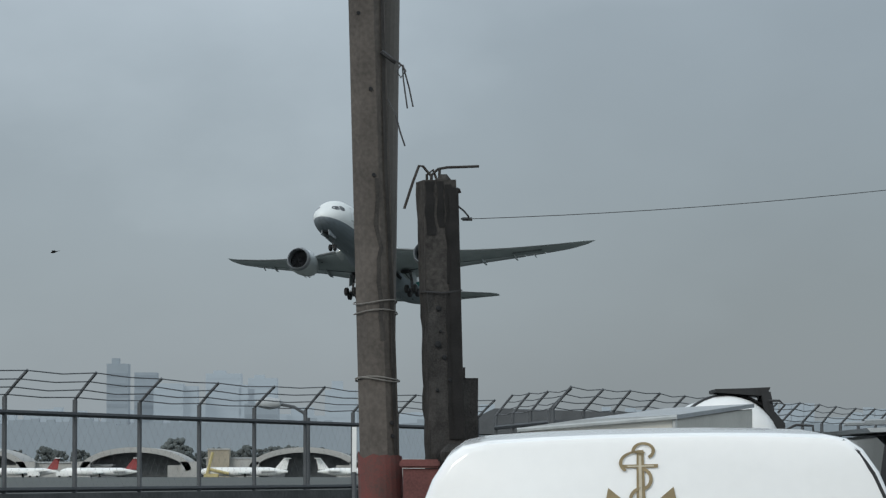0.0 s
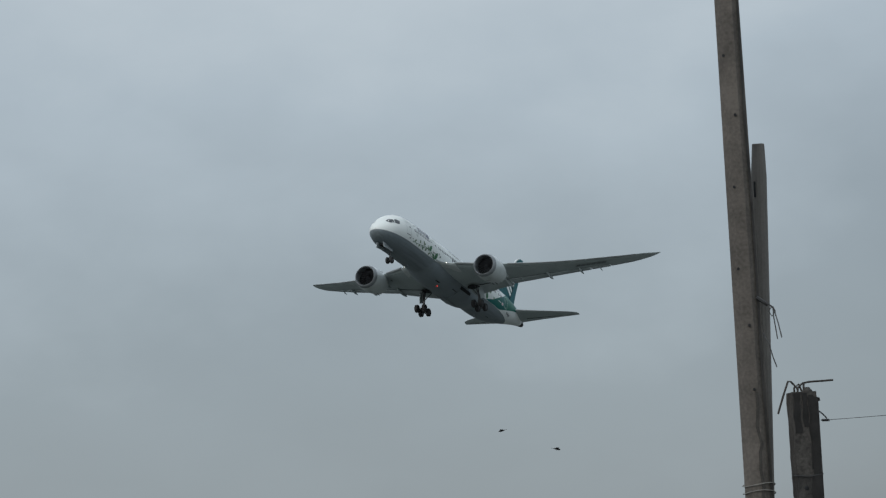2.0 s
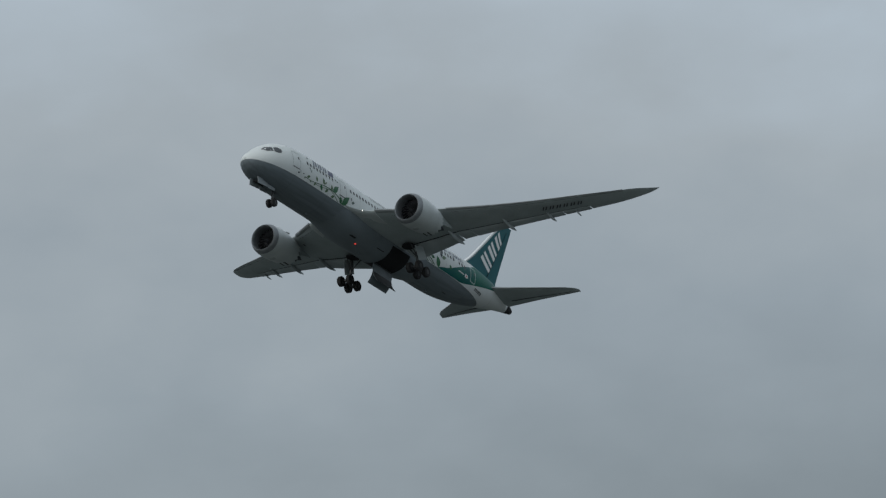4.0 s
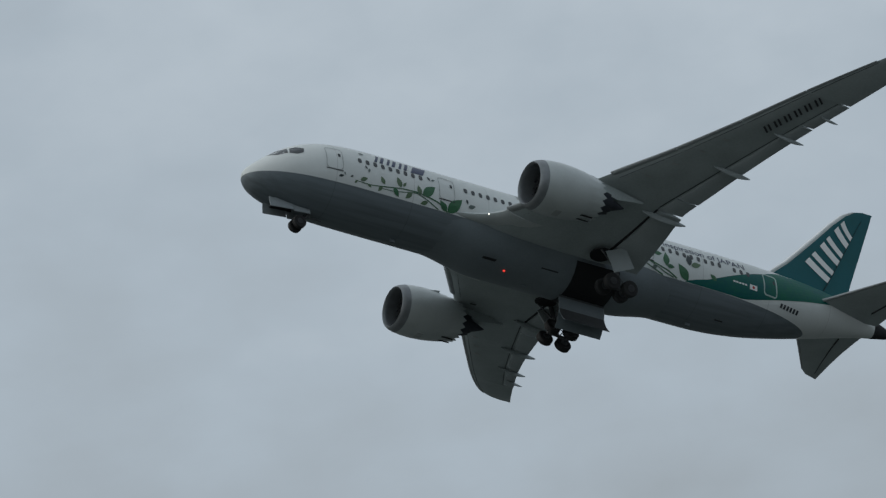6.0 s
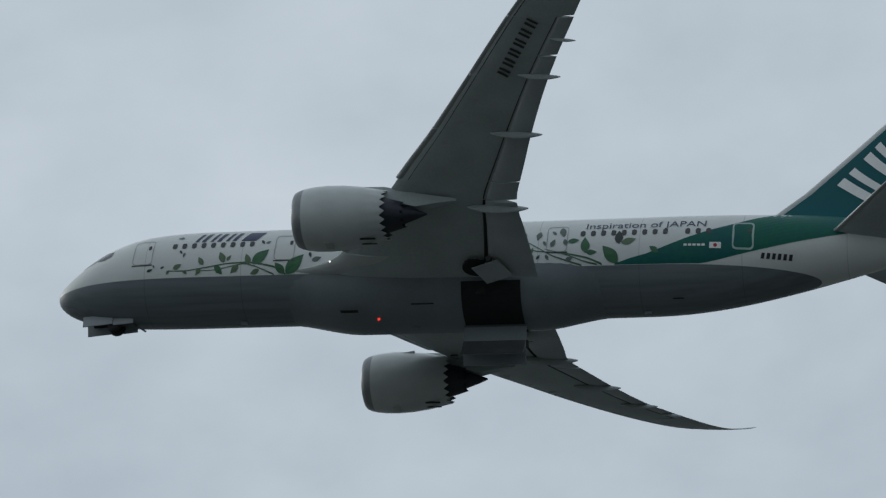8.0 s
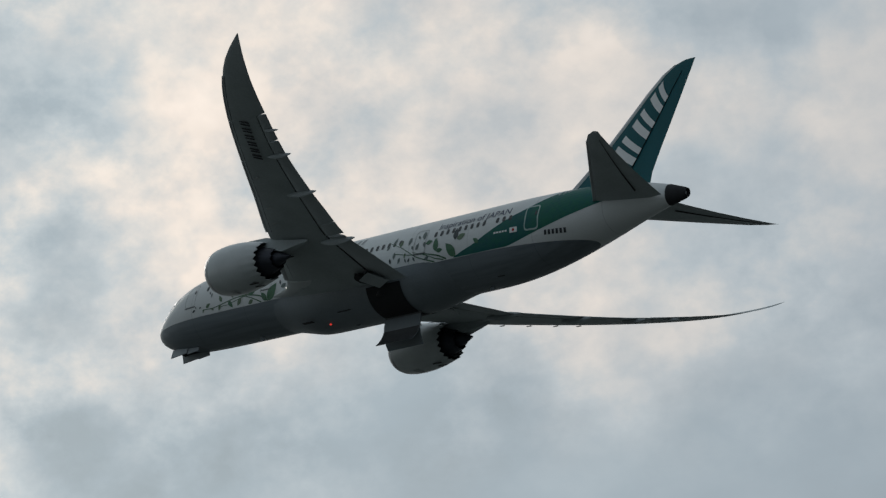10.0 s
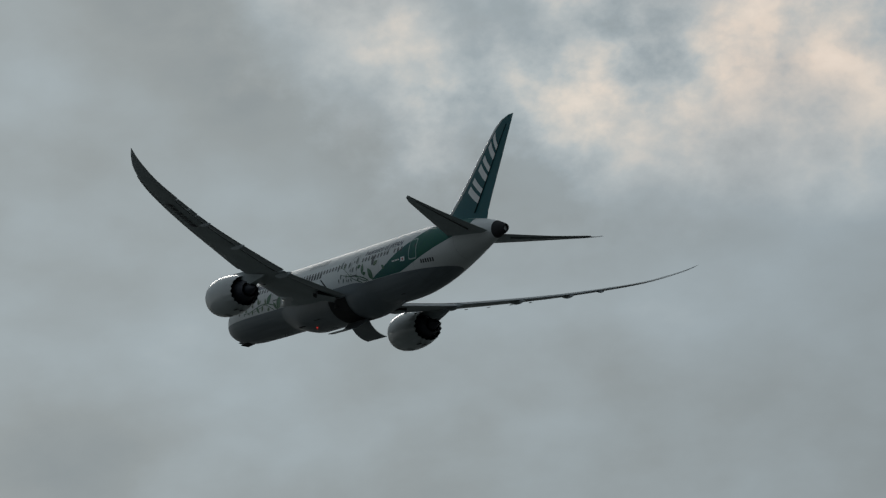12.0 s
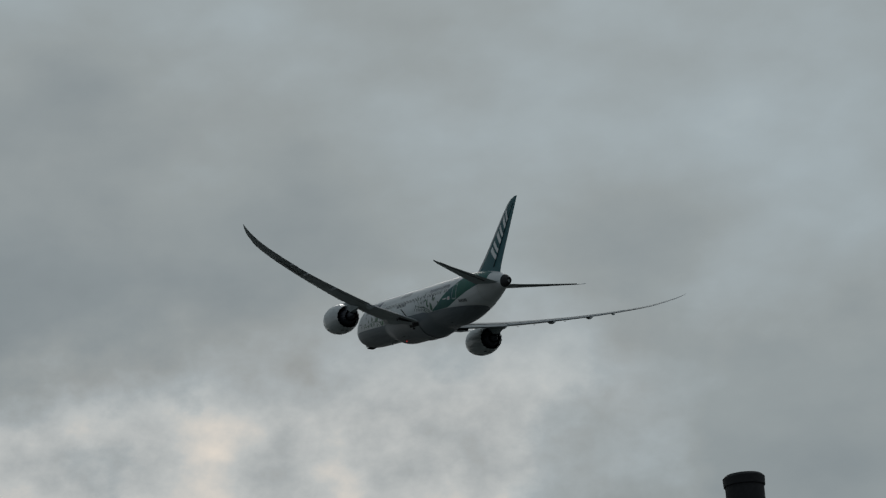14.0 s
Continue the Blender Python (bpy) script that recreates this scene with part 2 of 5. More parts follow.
M_GOLD = material("gold_decal", (0.33, 0.255, 0.14), 0.45, vary=0.15, scale=20)
M_GOLD2 = material("pale_gold_decal", (0.62, 0.56, 0.44), 0.45, vary=0.08, scale=20)
M_CREAM = material("cream_truck_panel", (0.58, 0.57, 0.52), 0.55, vary=0.07, scale=1.6)
M_TANK = material("white_tank_paint", (0.80, 0.80, 0.79), 0.35, vary=0.03)
M_TARP = material("black_torn_frame", (0.02, 0.021, 0.023), 0.75, vary=0.3, scale=6)
M_GREYROOF = material("grey_roof_sheet", (0.36, 0.38, 0.39), 0.6, vary=0.1)
M_REDBLOCK = material("red_oxide_steel", (0.16, 0.055, 0.05), 0.75, vary=0.25, scale=5, bump=0.004)
M_HANGAR = material("hangar_concrete", (0.40, 0.40, 0.385), 0.9, vary=0.1, scale=0.03)
# shade inside the hangars, put into the colour
M_HANGARDARK = material("hangar_opening_shade", (0.15, 0.162, 0.17), 0.9, vary=0.2, scale=0.05)
M_TAN = material("tan_facade", (0.36, 0.32, 0.25), 0.9, vary=0.1, scale=0.1)
# foliage greyed and lightened, distance haze put into the colour
M_TREE = material("far_foliage_haze", (0.12, 0.138, 0.135), 0.9, vary=0.3, scale=0.15)
M_TAILRED = material("red_tail_paint", (0.30, 0.045, 0.045), 0.5)
M_YELLOW = material("yellow_machine_paint", (0.50, 0.42, 0.20), 0.6)
# plain far backdrop: haze of miles of moist air put into colour and glow
M_FAR_HAZE = material("far_city_painted_haze", (0.125, 0.15, 0.17), 1.0, vary=0.035, scale=0.012, emit=0.54)
M_FAR_HAZE2 = material("farther_city_painted_haze", (0.145, 0.173, 0.195), 1.0, vary=0.02, scale=0.012, emit=0.68)
M_FAR_HAZE_WIN = material("far_window_painted_haze", (0.112, 0.135, 0.155), 1.0, vary=0.03, scale=0.02, emit=0.52)
M_BIRD = material("dark_feathers", (0.03, 0.03, 0.032), 0.9)


# ---- mesh helpers ----
def part(name, bm, mat, parent=None, label="", smooth=False):
    """Links a bmesh as one mesh object, under a thing or a part."""
    me = bpy.data.meshes.new(name)
    bmesh.ops.recalc_face_normals(bm, faces=bm.faces)
    bm.to_mesh(me)
    bm.free()
    me.materials.append(mat)
    if smooth:
        for p in me.polygons:
            p.use_smooth = True
        me.set_sharp_from_angle(angle=radians(38))
    ob = new(name, me)
    ob.parent = parent
    return tagged(ob, label)


def thing(name, label, category, m=None, group="", kind=""):
    ob = new(name)
    ob.empty_display_size = 0.3
    if m is not None:
        ob.matrix_world = m
    return tagged(ob, label, category, group, kind)


def box(sx, sy, sz, at=(0, 0, 0), bevel=0.0, bm=None, turn=None):
    bm = bm or bmesh.new()
    m = Matrix.Translation(at) @ (turn or Matrix()) @ Matrix.Diagonal((sx, sy, sz, 1))
    made = bmesh.ops.create_cube(bm, size=1, matrix=m)
    if bevel:
        edges = {e for v in made["verts"] for e in v.link_edges}
        bmesh.ops.bevel(bm, geom=list(edges), offset=bevel, segments=2, affect="EDGES")
    return bm


def loft(rings, caps=True, closed=True, bm=None):
    """Rings of equally many points, skinned."""
    bm = bm or bmesh.new()
    rows = [[bm.verts.new(p) for p in ring] for ring in rings]
    k = len(rows[0])
    for a, b in zip(rows, rows[1:]):
        for i in range(k if closed else k - 1):
            j = (i + 1) % k
            bm.faces.new((a[i], a[j], b[j], b[i]))
    if caps and closed:
        bm.faces.new(rows[0])
        bm.faces.new(list(reversed(rows[-1])))
    return bm


def tube(points, radius, sides=6, bm=None, taper=1.0):
    """A round bar along points."""
    pts = [Vector(p) for p in points]
    rings = []
    for i, p in enumerate(pts):
        d = (pts[min(i + 1, len(pts) - 1)] - pts[max(i - 1, 0)]).normalized()
        side = d.cross(Vector((0.13, 0.31, 0.94)))
        side = side.normalized() if side.length > 1e-4 else Vector((1, 0, 0))
        up = side.cross(d)
        r = radius * (1 + (taper - 1) * i / max(len(pts) - 1, 1))
        rings.append([p + r * (math.cos(2 * math.pi * k / sides) * side + math.sin(2 * math.pi * k / sides) * up) for k in range(sides)])
    return loft(rings, bm=bm)


def lathe(profile, axis="x", sides=40, at=(0, 0, 0), bm=None, caps=False):
    """Rings of (place along the axis, radius)."""
    rings = []
    for s, r in profile:
        ring = []
        for k in range(sides):
            c, d = r * math.cos(2 * math.pi * k / sides), r * math.sin(2 * math.pi * k / sides)
            p = {"x": (s, c, d), "y": (c, s, d), "z": (c, d, s)}[axis]
            ring.append(Vector(p) + Vector(at))
        rings.append(ring)
    return loft(rings, caps=caps, bm=bm)


def plate(outline, thick, axis="y", at=0.0):
    """A flat plate: an outline in the two other axes, given a thickness."""
    bm = bmesh.new()
    put = {"x": lambda a, b, c: (c, a, b), "y": lambda a, b, c: (a, c, b), "z": lambda a, b, c: (a, b, c)}[axis]
    lo = [bm.verts.new(put(a, b, at - thick / 2)) for a, b in outline]
    hi = [bm.verts.new(put(a, b, at + thick / 2)) for a, b in outline]
    bm.faces.new(lo)
    bm.faces.new(list(reversed(hi)))
    for i in range(len(lo)):
        j = (i + 1) % len(lo)
        bm.faces.new((lo[i], lo[j], hi[j], hi[i]))
    return bm


def curve_through(table, x):
    """Smooth (Catmull-Rom) value of the table's columns at x; the first column falls from row to row."""
    i = max(0, min(len(table) - 2, sum(1 for r in table if r[0] >= x) - 1))
    p = [np.array(table[max(0, min(len(table) - 1, k))], float) for k in (i - 1, i, i + 1, i + 2)]
    h = p[2][0] - p[1][0]
    s = (x - p[1][0]) / h if h else 0.0
    m1 = (p[2] - p[0]) / (p[2][0] - p[0][0]) * h if p[2][0] != p[0][0] else p[2] - p[1]
    m2 = (p[3] - p[1]) / (p[3][0] - p[1][0]) * h if p[3][0] != p[1][0] else p[2] - p[1]
    v = (2 * s**3 - 3 * s**2 + 1) * p[1] + (s**3 - 2 * s**2 + s) * m1 + (-2 * s**3 + 3 * s**2) * p[2] + (s**3 - s**2) * m2
    return v[1:]

POST, POST_H = (-10.883, -24.854, 0), 6.27

# ---- ground, road and distance ----
def ground_sheet():
    bm = bmesh.new()
    bmesh.ops.create_grid(bm, x_segments=24, y_segments=24, size=2400)
    g = part("ground", bm, M_GROUND)
    g.location = (0, 1400, 0)
    tagged(g, "flat dull green and grey airfield ground", "ground", kind="structure")
    r = part("road", box(60, 54, 0.02, (4, 22, 0.006)), M_ROAD)
    tagged(r, "grey asphalt road beside the airfield fence", "road", kind="structure")


ground_sheet()


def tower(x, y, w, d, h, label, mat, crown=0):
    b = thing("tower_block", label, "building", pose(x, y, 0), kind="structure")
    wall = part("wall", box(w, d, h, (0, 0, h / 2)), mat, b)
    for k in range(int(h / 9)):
        part("window_band", box(w * 0.94, 0.6, 3.0, (0, -d / 2 - 0.2, 6 + 9 * k)), M_FAR_HAZE_WIN if mat is M_FAR_HAZE else M_FAR_HAZE2, wall)
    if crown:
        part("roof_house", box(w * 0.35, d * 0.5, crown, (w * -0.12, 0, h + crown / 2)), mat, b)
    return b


# faint blocks of a skyline, their haze painted in
FAR_Y = 3300
for x, w, h, mat, crown in ((-286.5, 19, 97, M_FAR_HAZE, 5), (-267, 20, 91, M_FAR_HAZE, 0), (-243, 26, 80, M_FAR_HAZE2, 0), (-345, 60, 54, M_FAR_HAZE2, 4), (-372, 30, 48, M_FAR_HAZE, 0), (-300, 46, 46, M_FAR_HAZE, 0), (-235, 34, 78, M_FAR_HAZE2, 0), (-197, 32, 90, M_FAR_HAZE2, 3), (-176, 14, 80, M_FAR_HAZE2, 0), (-162, 26, 86, M_FAR_HAZE2, 3),
                            (-160, 30, 62, M_FAR_HAZE, 0), (-122, 34, 52, M_FAR_HAZE2, 3), (-90, 28, 74, M_FAR_HAZE2, 8), (-60, 40, 58, M_FAR_HAZE2, 0), (-20, 60, 50, M_FAR_HAZE2, 4), (40, 50, 46, M_FAR_HAZE2, 0), (110, 60, 44, M_FAR_HAZE2, 3), (190, 70, 52, M_FAR_HAZE2, 0), (280, 60, 46, M_FAR_HAZE2, 5), (380, 80, 50, M_FAR_HAZE2, 0)):
    tower(x, FAR_Y + (x % 7) * 12, w, 24, h, "tower block in painted pale grey haze", mat, crown)
# band of roofs, its haze painted and self-lit
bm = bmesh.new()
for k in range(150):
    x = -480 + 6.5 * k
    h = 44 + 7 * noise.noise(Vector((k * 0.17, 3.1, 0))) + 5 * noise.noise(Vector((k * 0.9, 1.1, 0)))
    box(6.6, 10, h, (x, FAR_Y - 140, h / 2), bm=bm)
tagged(part("backdrop", bm, M_FAR_HAZE), "low band of distant city roofs with painted haze", "skyline", kind="structure")
# paler second row, added as the haze's soft upper edge
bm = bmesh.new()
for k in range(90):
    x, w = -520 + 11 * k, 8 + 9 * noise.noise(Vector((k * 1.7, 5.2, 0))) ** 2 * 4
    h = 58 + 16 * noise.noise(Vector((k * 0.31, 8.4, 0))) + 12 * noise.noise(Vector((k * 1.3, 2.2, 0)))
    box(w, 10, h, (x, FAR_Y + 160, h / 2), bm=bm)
tagged(part("backdrop", bm, M_FAR_HAZE2), "faint ragged blocks added as fading haze", "skyline", kind="structure")

# trees along the far side of the field
rng = random.Random(11)


def far_tree(x, y, h):
    t = thing("tree", "dark rounded tree beyond the hangars", "tree", pose(x, y, 0), group="trees beyond the hangars")
    part("trunk", tube([(0, 0, 0), (0.2, 0, h * 0.3), (0, 0, h * 0.6)], 0.35, 7, taper=0.5), M_REBAR, t)
    bm = bmesh.new()
    for _ in range(70):
        a, r, z = rng.uniform(0, 6.28), h * 0.42 * rng.random() ** 0.5, h * rng.uniform(0.42, 1.0)
        r *= math.sqrt(max(0.1, 1 - ((z / h - 0.66) / 0.38) ** 2))
        m = Matrix.Translation((r * math.cos(a), r * math.sin(a), z)) @ Euler((rng.uniform(0, 3), rng.uniform(0, 3), 0)).to_matrix().to_4x4() @ Matrix.Diagonal((h * 0.11, h * 0.09, h * 0.07, 1))
        bmesh.ops.create_icosphere(bm, subdivisions=1, radius=rng.uniform(0.7, 1.2), matrix=m)
    part("crown", bm, M_TREE, t)


for x, h in ((-158, 9.5), (-147, 10.5), (-141, 9), (-133, 9.5), (-126, 8.5), (-99, 13.5), (-96, 11), (-90, 9), (-84, 10), (-79, 9), (-73, 11), (-67, 10), (-62, 10.5), (-56, 11), (-50, 9), (-45, 10), (-36, 8), (-29, 9)):
    far_tree(x, 1390 + rng.uniform(-15, 15), h)


def hangar(x, y, half, rise, spring):
    """A vaulted concrete hangar; the shade in its open front is painted dark."""
    h = thing("hangar", "pale concrete hangar with an arched roof and dark front", "hangar", pose(x, y, 0), group="hangars across the field")
    n = 24
    arc = [(half * math.cos(math.pi * k / n), spring + rise * math.sin(math.pi * k / n)) for k in range(n + 1)]
    inner = [(half * 0.9 * math.cos(math.pi * k / n), spring - 0.6 + rise * 0.84 * math.sin(math.pi * k / n)) for k in range(n + 1)]
    bm = bmesh.new()
    rows = [[bm.verts.new((a[0], d, a[1])) for a in ring] for ring, d in ((inner, 0), (arc, 0), (arc, 45), (inner, 45))]
    for a, b in zip(rows, rows[1:]):
        for k in range(n):
            bm.faces.new((a[k], a[k + 1], b[k + 1], b[k]))
    part("arched_roof", bm, M_HANGAR, h, "", True)
    part("back_wall", plate([(-half * 0.92, 0), (half * 0.92, 0)] + [(p[0], p[1]) for p in inner], 0.4, "y", 12), M_HANGARDARK, h)
    for s in (-1, 1):
        part("side_wall", box(half * 0.34, 10, spring + rise * 0.36, (s * half * 0.98, 5, (spring + rise * 0.36) / 2)), M_HANGAR, h)
    part("door_leaf", box(half * 0.3, 0.4, spring + rise * 0.2, (half * 0.72, 2, (spring + rise * 0.2) / 2)), M_HANGAR, h)
    part("door_leaf", box(half * 0.3, 0.4, spring + rise * 0.1, (-half * 0.5, 3, (spring + rise * 0.1) / 2)), M_HANGARDARK, h)
    return h


for x in (-165, -107.5, -48.5):
    hangar(x, 1310, 19.5, 7.9, 2.6)
for x, w, h in ((-133, 20, 5), (-74, 18, 6.5), (-122, 12, 4), (-15, 24, 6), (25, 40, 7), (70, 30, 6)):
    b = thing("shed", "low pale shed between the hangars", "building", pose(x, 1320, 0))
    part("wall", box(w, 12, h, (0, 0, h / 2)), M_HANGAR, b)
    part("roof", box(w + 1, 13, 0.5, (0, 0, h + 0.2)), M_GREYROOF, b)
b = thing("office_block", "tan square office block between hangars", "building", pose(-78.5, 1315, 0))
part("wall", box(7.5, 8, 9.6, (0, 0, 4.8)), M_TAN, b)
part("roof", box(8, 8.6, 0.5, (0, 0, 9.8)), M_HANGAR, b)


def parked_jet(x, y, ln, tail_mat, face):
    j = thing("parked_jet", "white parked jet with a coloured tail on the apron", "airplane", pose(x, y, 0, 0, 0, 0 if face > 0 else 180), group="parked jets")
    r = ln * 0.052
    part("fuselage", lathe([(ln / 2, 0.05), (ln * 0.47, r * 0.6), (ln * 0.4, r), (-ln * 0.3, r), (-ln * 0.5, r * 0.25)], "x", 14, (0, 0, 1.9)), M_WHITE, j, "", True)
    part("tail_fin", plate([(-ln * 0.34, 2.6), (-ln * 0.49, 2.6), (-ln * 0.52, 6.6), (-ln * 0.46, 6.6)], 0.4), tail_mat, j)
    part("tailplane", box(ln * 0.07, 7, 0.25, (-ln * 0.5, 0, 6.5)), M_WHITE, j)
    part("wing", box(ln * 0.12, 22, 0.3, (-0.5, 0, 1.4)), M_WING, j)
    for s in (-1, 1):
        part("engine", lathe([(-ln * 0.2, 0.7), (-ln * 0.36, 0.5)], "x", 10, (0, s * 1.9, 2.3), caps=True), M_WHITE, j)
        part("wheel_leg", tube([(-0.5, s * 1.6, 1.4), (-0.5, s * 1.6, 0)], 0.3), M_TYRE, j)
    part("nose_leg", tube([(ln * 0.4, 0, 1.4), (ln * 0.4, 0, 0)], 0.25), M_TYRE, j)


parked_jet(-143, 1272, 25, M_TAILRED, -1)
parked_jet(-116, 1262, 26, M_TAILRED, -1)
parked_jet(-68, 1280, 30, M_WHITE, -1)
parked_jet(-30, 1285, 26, M_WHITE, 1)
lift_truck = thing("boom_lift", "pale yellow boom lift by the hangars", "vehicle", pose(-79, 1278, 0))
part("mast", tube([(-1.5, 0, 0.8), (0.5, 0, 8.5)], 0.55, 6), M_YELLOW, lift_truck)
part("arm", tube([(-1.5, 0, 3), (6, 0, 1.2)], 0.5, 6), M_YELLOW, lift_truck)
part("chassis", box(5, 2, 1.2, (0, 0, 0.6), 0.1), M_YELLOW, lift_truck)
for x, y, w in ((-125, 1240, 6), (-137, 1255, 4)):
    c = thing("service_van", "small white service van on the apron", "vehicle", pose(x, y, 0))
    part("body", box(w, 1.9, 1.5, (0, 0, 1.1), 0.25), M_WHITE, c)
    for s in (-1, 1):
        part("wheel", lathe([(-0.9, 0.4), (0.9, 0.4)], "y", 10, (s * w * 0.3, 0, 0.4), caps=True), M_TYRE, c)


# ---- perimeter fence on its low wall ----
def fence_run(name, x0, y0, x1, y1, n, first=0):
    f = thing(name, "dark steel security fence with outward barbed-wire arms", "fence", group="perimeter fence")
    pts = [Vector((x0 + (x1 - x0) * k / n, y0 + (y1 - y0) * k / n, 0)) for k in range(n + 1)]
    along = (pts[-1] - pts[0]).normalized()
    lean = Vector((0.40, -0.22, 0))
    base, knee, rise = 1.42, 3.05, 0.45
    arms = []
    rg = random.Random(int(x0 * 10))
    for k, p in enumerate(pts):
        if k < first:
            continue
        top = p + Vector((0, 0, knee))
        tip = top + lean * rg.uniform(0.9, 1.08) + Vector((0, 0, rise * rg.uniform(0.92, 1.05)))
        post = part("post", tube([p + Vector((0, 0, base)), top], 0.044, 8), M_FENCE, f)
        part("barbed_arm", tube([top, top.lerp(tip, 0.5) + Vector((0, 0, 0.01)), tip], 0.028, 6), M_FENCE, post)
        arms.append((top, tip))
    for z, r, mat in ((2.79, 0.05, M_RAIL), (1.5, 0.05, M_RAIL)):
        part("rail", tube([pts[first] + Vector((0, 0, z)), pts[-1] + Vector((0, 0, z))], r, 6), mat, f)
    for share in (0.08, 0.36, 0.66, 0.98):
        line = []
        for (a, b), (c, d) in zip(arms, arms[1:]):
            p, q = a.lerp(b, share), c.lerp(d, share)
            sag = rg.uniform(0.02, 0.05)
            line += [p, p.lerp(q, 0.5) - Vector((0, 0, sag))]
        line.append(arms[-1][0].lerp(arms[-1][1], share))
        part("barbed_wire", tube(line, 0.0105, 4), M_FENCE, f)
    # woven wire between the rails
    bm = bmesh.new()
    length = (pts[-1] - pts[first]).length
    steps = int(length / 0.32)
    for k in range(steps):
        for s in (1, -1):
            a = pts[first] + along * (k * 0.32)
            b = a + along * (s * 1.2)
            if 0 <= (b - pts[first]).dot(along) <= length:
                tube([a + Vector((0, 0, 1.52)), b + Vector((0, 0, 2.76))], 0.0012, 3, bm)
    part("woven_wire", bm, M_MESH, f)
    w = part("low_wall", box((pts[-1] - pts[0]).length + 0.3, 0.32, 1.44, (0, 0, 0.72), 0.02), M_WALL)
    mid = (pts[0] + pts[-1]) / 2
    w.matrix_world = Matrix.Translation(mid) @ Matrix.Rotation(math.atan2(along.y, along.x), 4, "Z")
    tagged(w, "stained grey concrete wall under the fence", "wall", kind="structure")
    return f


fence_run("perimeter_fence", -9.05, 56.5, 0.795, 86.84, 11)
fence_run("perimeter_fence", 0.86, 86.6, 2.14, 75.2, 4, 1)
fence_run("perimeter_fence", 2.19, 74.8, 17.3, 118.0, 22)

lamp = thing("street_lamp", "grey street lamp with an arched arm behind the fence", "street lamp", pose(-3.0, 83, 0))
part("column", tube([(0, 0, 0), (0, 0, 3.0)], 0.06, 8), M_FENCE, lamp)
part("arm", tube([(0, 0, 2.9), (-0.08, 0, 3.1), (-0.3, 0, 3.24), (-0.62, 0, 3.3)], 0.035, 6), M_FENCE, lamp)
part("lamp_head", lathe([(-1.15, 0.02), (-1.08, 0.09), (-0.85, 0.14), (-0.62, 0.1), (-0.56, 0.02)], "x", 12, (0, 0, 3.32)), M_GREYROOF, lamp, "", True)
shelter = thing("guard_shed", "grey shed with a sloping roof behind the fence corner", "shed", pose(2.5, 96, 0))
part("wall", box(3.2, 3, 2.7, (0, 0, 1.35)), M_GREYROOF, shelter)
part("roof", plate([(-2.6, 2.75), (-1.2, 3.4), (2.2, 3.3), (3.4, 2.9), (3.4, 2.75)], 3.4), M_FENCE, shelter)


# ---- poles and broken pillars ----
def octagon_pole(name, base, top, r0, r1, mat, label, sides=8, cap=False):
    t = thing(name, label, "utility pole", pose(base[0], base[1], 0), group="poles")
    d = Vector((top[0] - base[0], top[1] - base[1], 0))
    bm = bmesh.new()
    rows = []
    for k in range(25):
        s = k / 24
        r = r0 + (r1 - r0) * s
        if cap and k == 24:
            r *= 0.82
        rows.append([d * s + Vector((r * math.cos(math.pi / sides + 2 * math.pi * i / sides), r * math.sin(math.pi / sides + 2 * math.pi * i / sides), top[2] * s + 0.004 * noise.noise(Vector((i * 1.3, k * 0.6, 2))))) for i in range(sides)])
    if cap:
        rows.append([Vector((v.x * 0.96 + d.x * 0.04, v.y, v.z + 0.03)) for v in rows[-1]])
    loft(rows, bm=bm)
    part("shaft", bm, mat, t)
    return t


tall = octagon_pole("concrete_pole", (-0.33, 23.0, 0), (-0.612, 23.0, 9.2), 0.139, 0.099, M_POLE, "tall weathered octagonal concrete pole with red foot")
slim = octagon_pole("concrete_pole", (-0.41, 23.28, 0), (-0.325, 23.28, 5.665), 0.085, 0.066, M_POLE2, "slimmer smooth concrete pole with a rounded top", 16, True)
part("slot", box(0.016, 0.02, 0.13, (0.045, -0.068, 5.31)), M_GAP, slim)


def tall_at(z, a=0.0, out=0.0):
    """A point on the tall pole's skin, in the pole's space: a from the near face, to the right."""
    s = z / 9.2
    r = (0.139 + (0.099 - 0.139) * s) * 0.95 + out
    return Vector((-0.282 * s + r * math.sin(radians(a)), -r * math.cos(radians(a)), z))


def skin_patch(points, a0, a1, z0, z1, mat, name, parent, ragged=0.02, seed=1):
    """A stain or a coat of paint on the pole, with an uneven rim."""
    bm = bmesh.new()
    rows = []
    n = 14
    for k in range(n + 1):
        z = z0 + (z1 - z0) * k / n
        wob = ragged * 60 * noise.noise(Vector((k * 0.55, seed, 0.4)))
        rows.append([bm.verts.new(points(z, a0 + (a1 - a0) * i / 4 + wob, 0.009)) for i in range(5)])
    for a, b in zip(rows, rows[1:]):
        for i in range(4):
            bm.faces.new((a[i], a[i + 1], b[i + 1], b[i]))
    return part(name, bm, mat, parent)


skin_patch(tall_at, 44, 58, 1.6, 7.5, M_STAIN_PATCH, "water_stain", tall, 0.12, 2)
skin_patch(tall_at, 10, 22, 2.6, 3.6, M_STAIN_PATCH, "water_stain", tall, 0.2, 5)
# red painted foot
rows = []
for k in range(9):
    z = 1.9 * k / 8
    rows.append([tall_at(z + (0.05 * noise.noise(Vector((a * 0.03, 7, 0))) if k == 8 else 0), a, 0.012) for a in range(0, 360, 15)])
part("red_paint_coat", loft(rows, caps=False), M_REDPOLE, tall, "faded red paint on the foot")
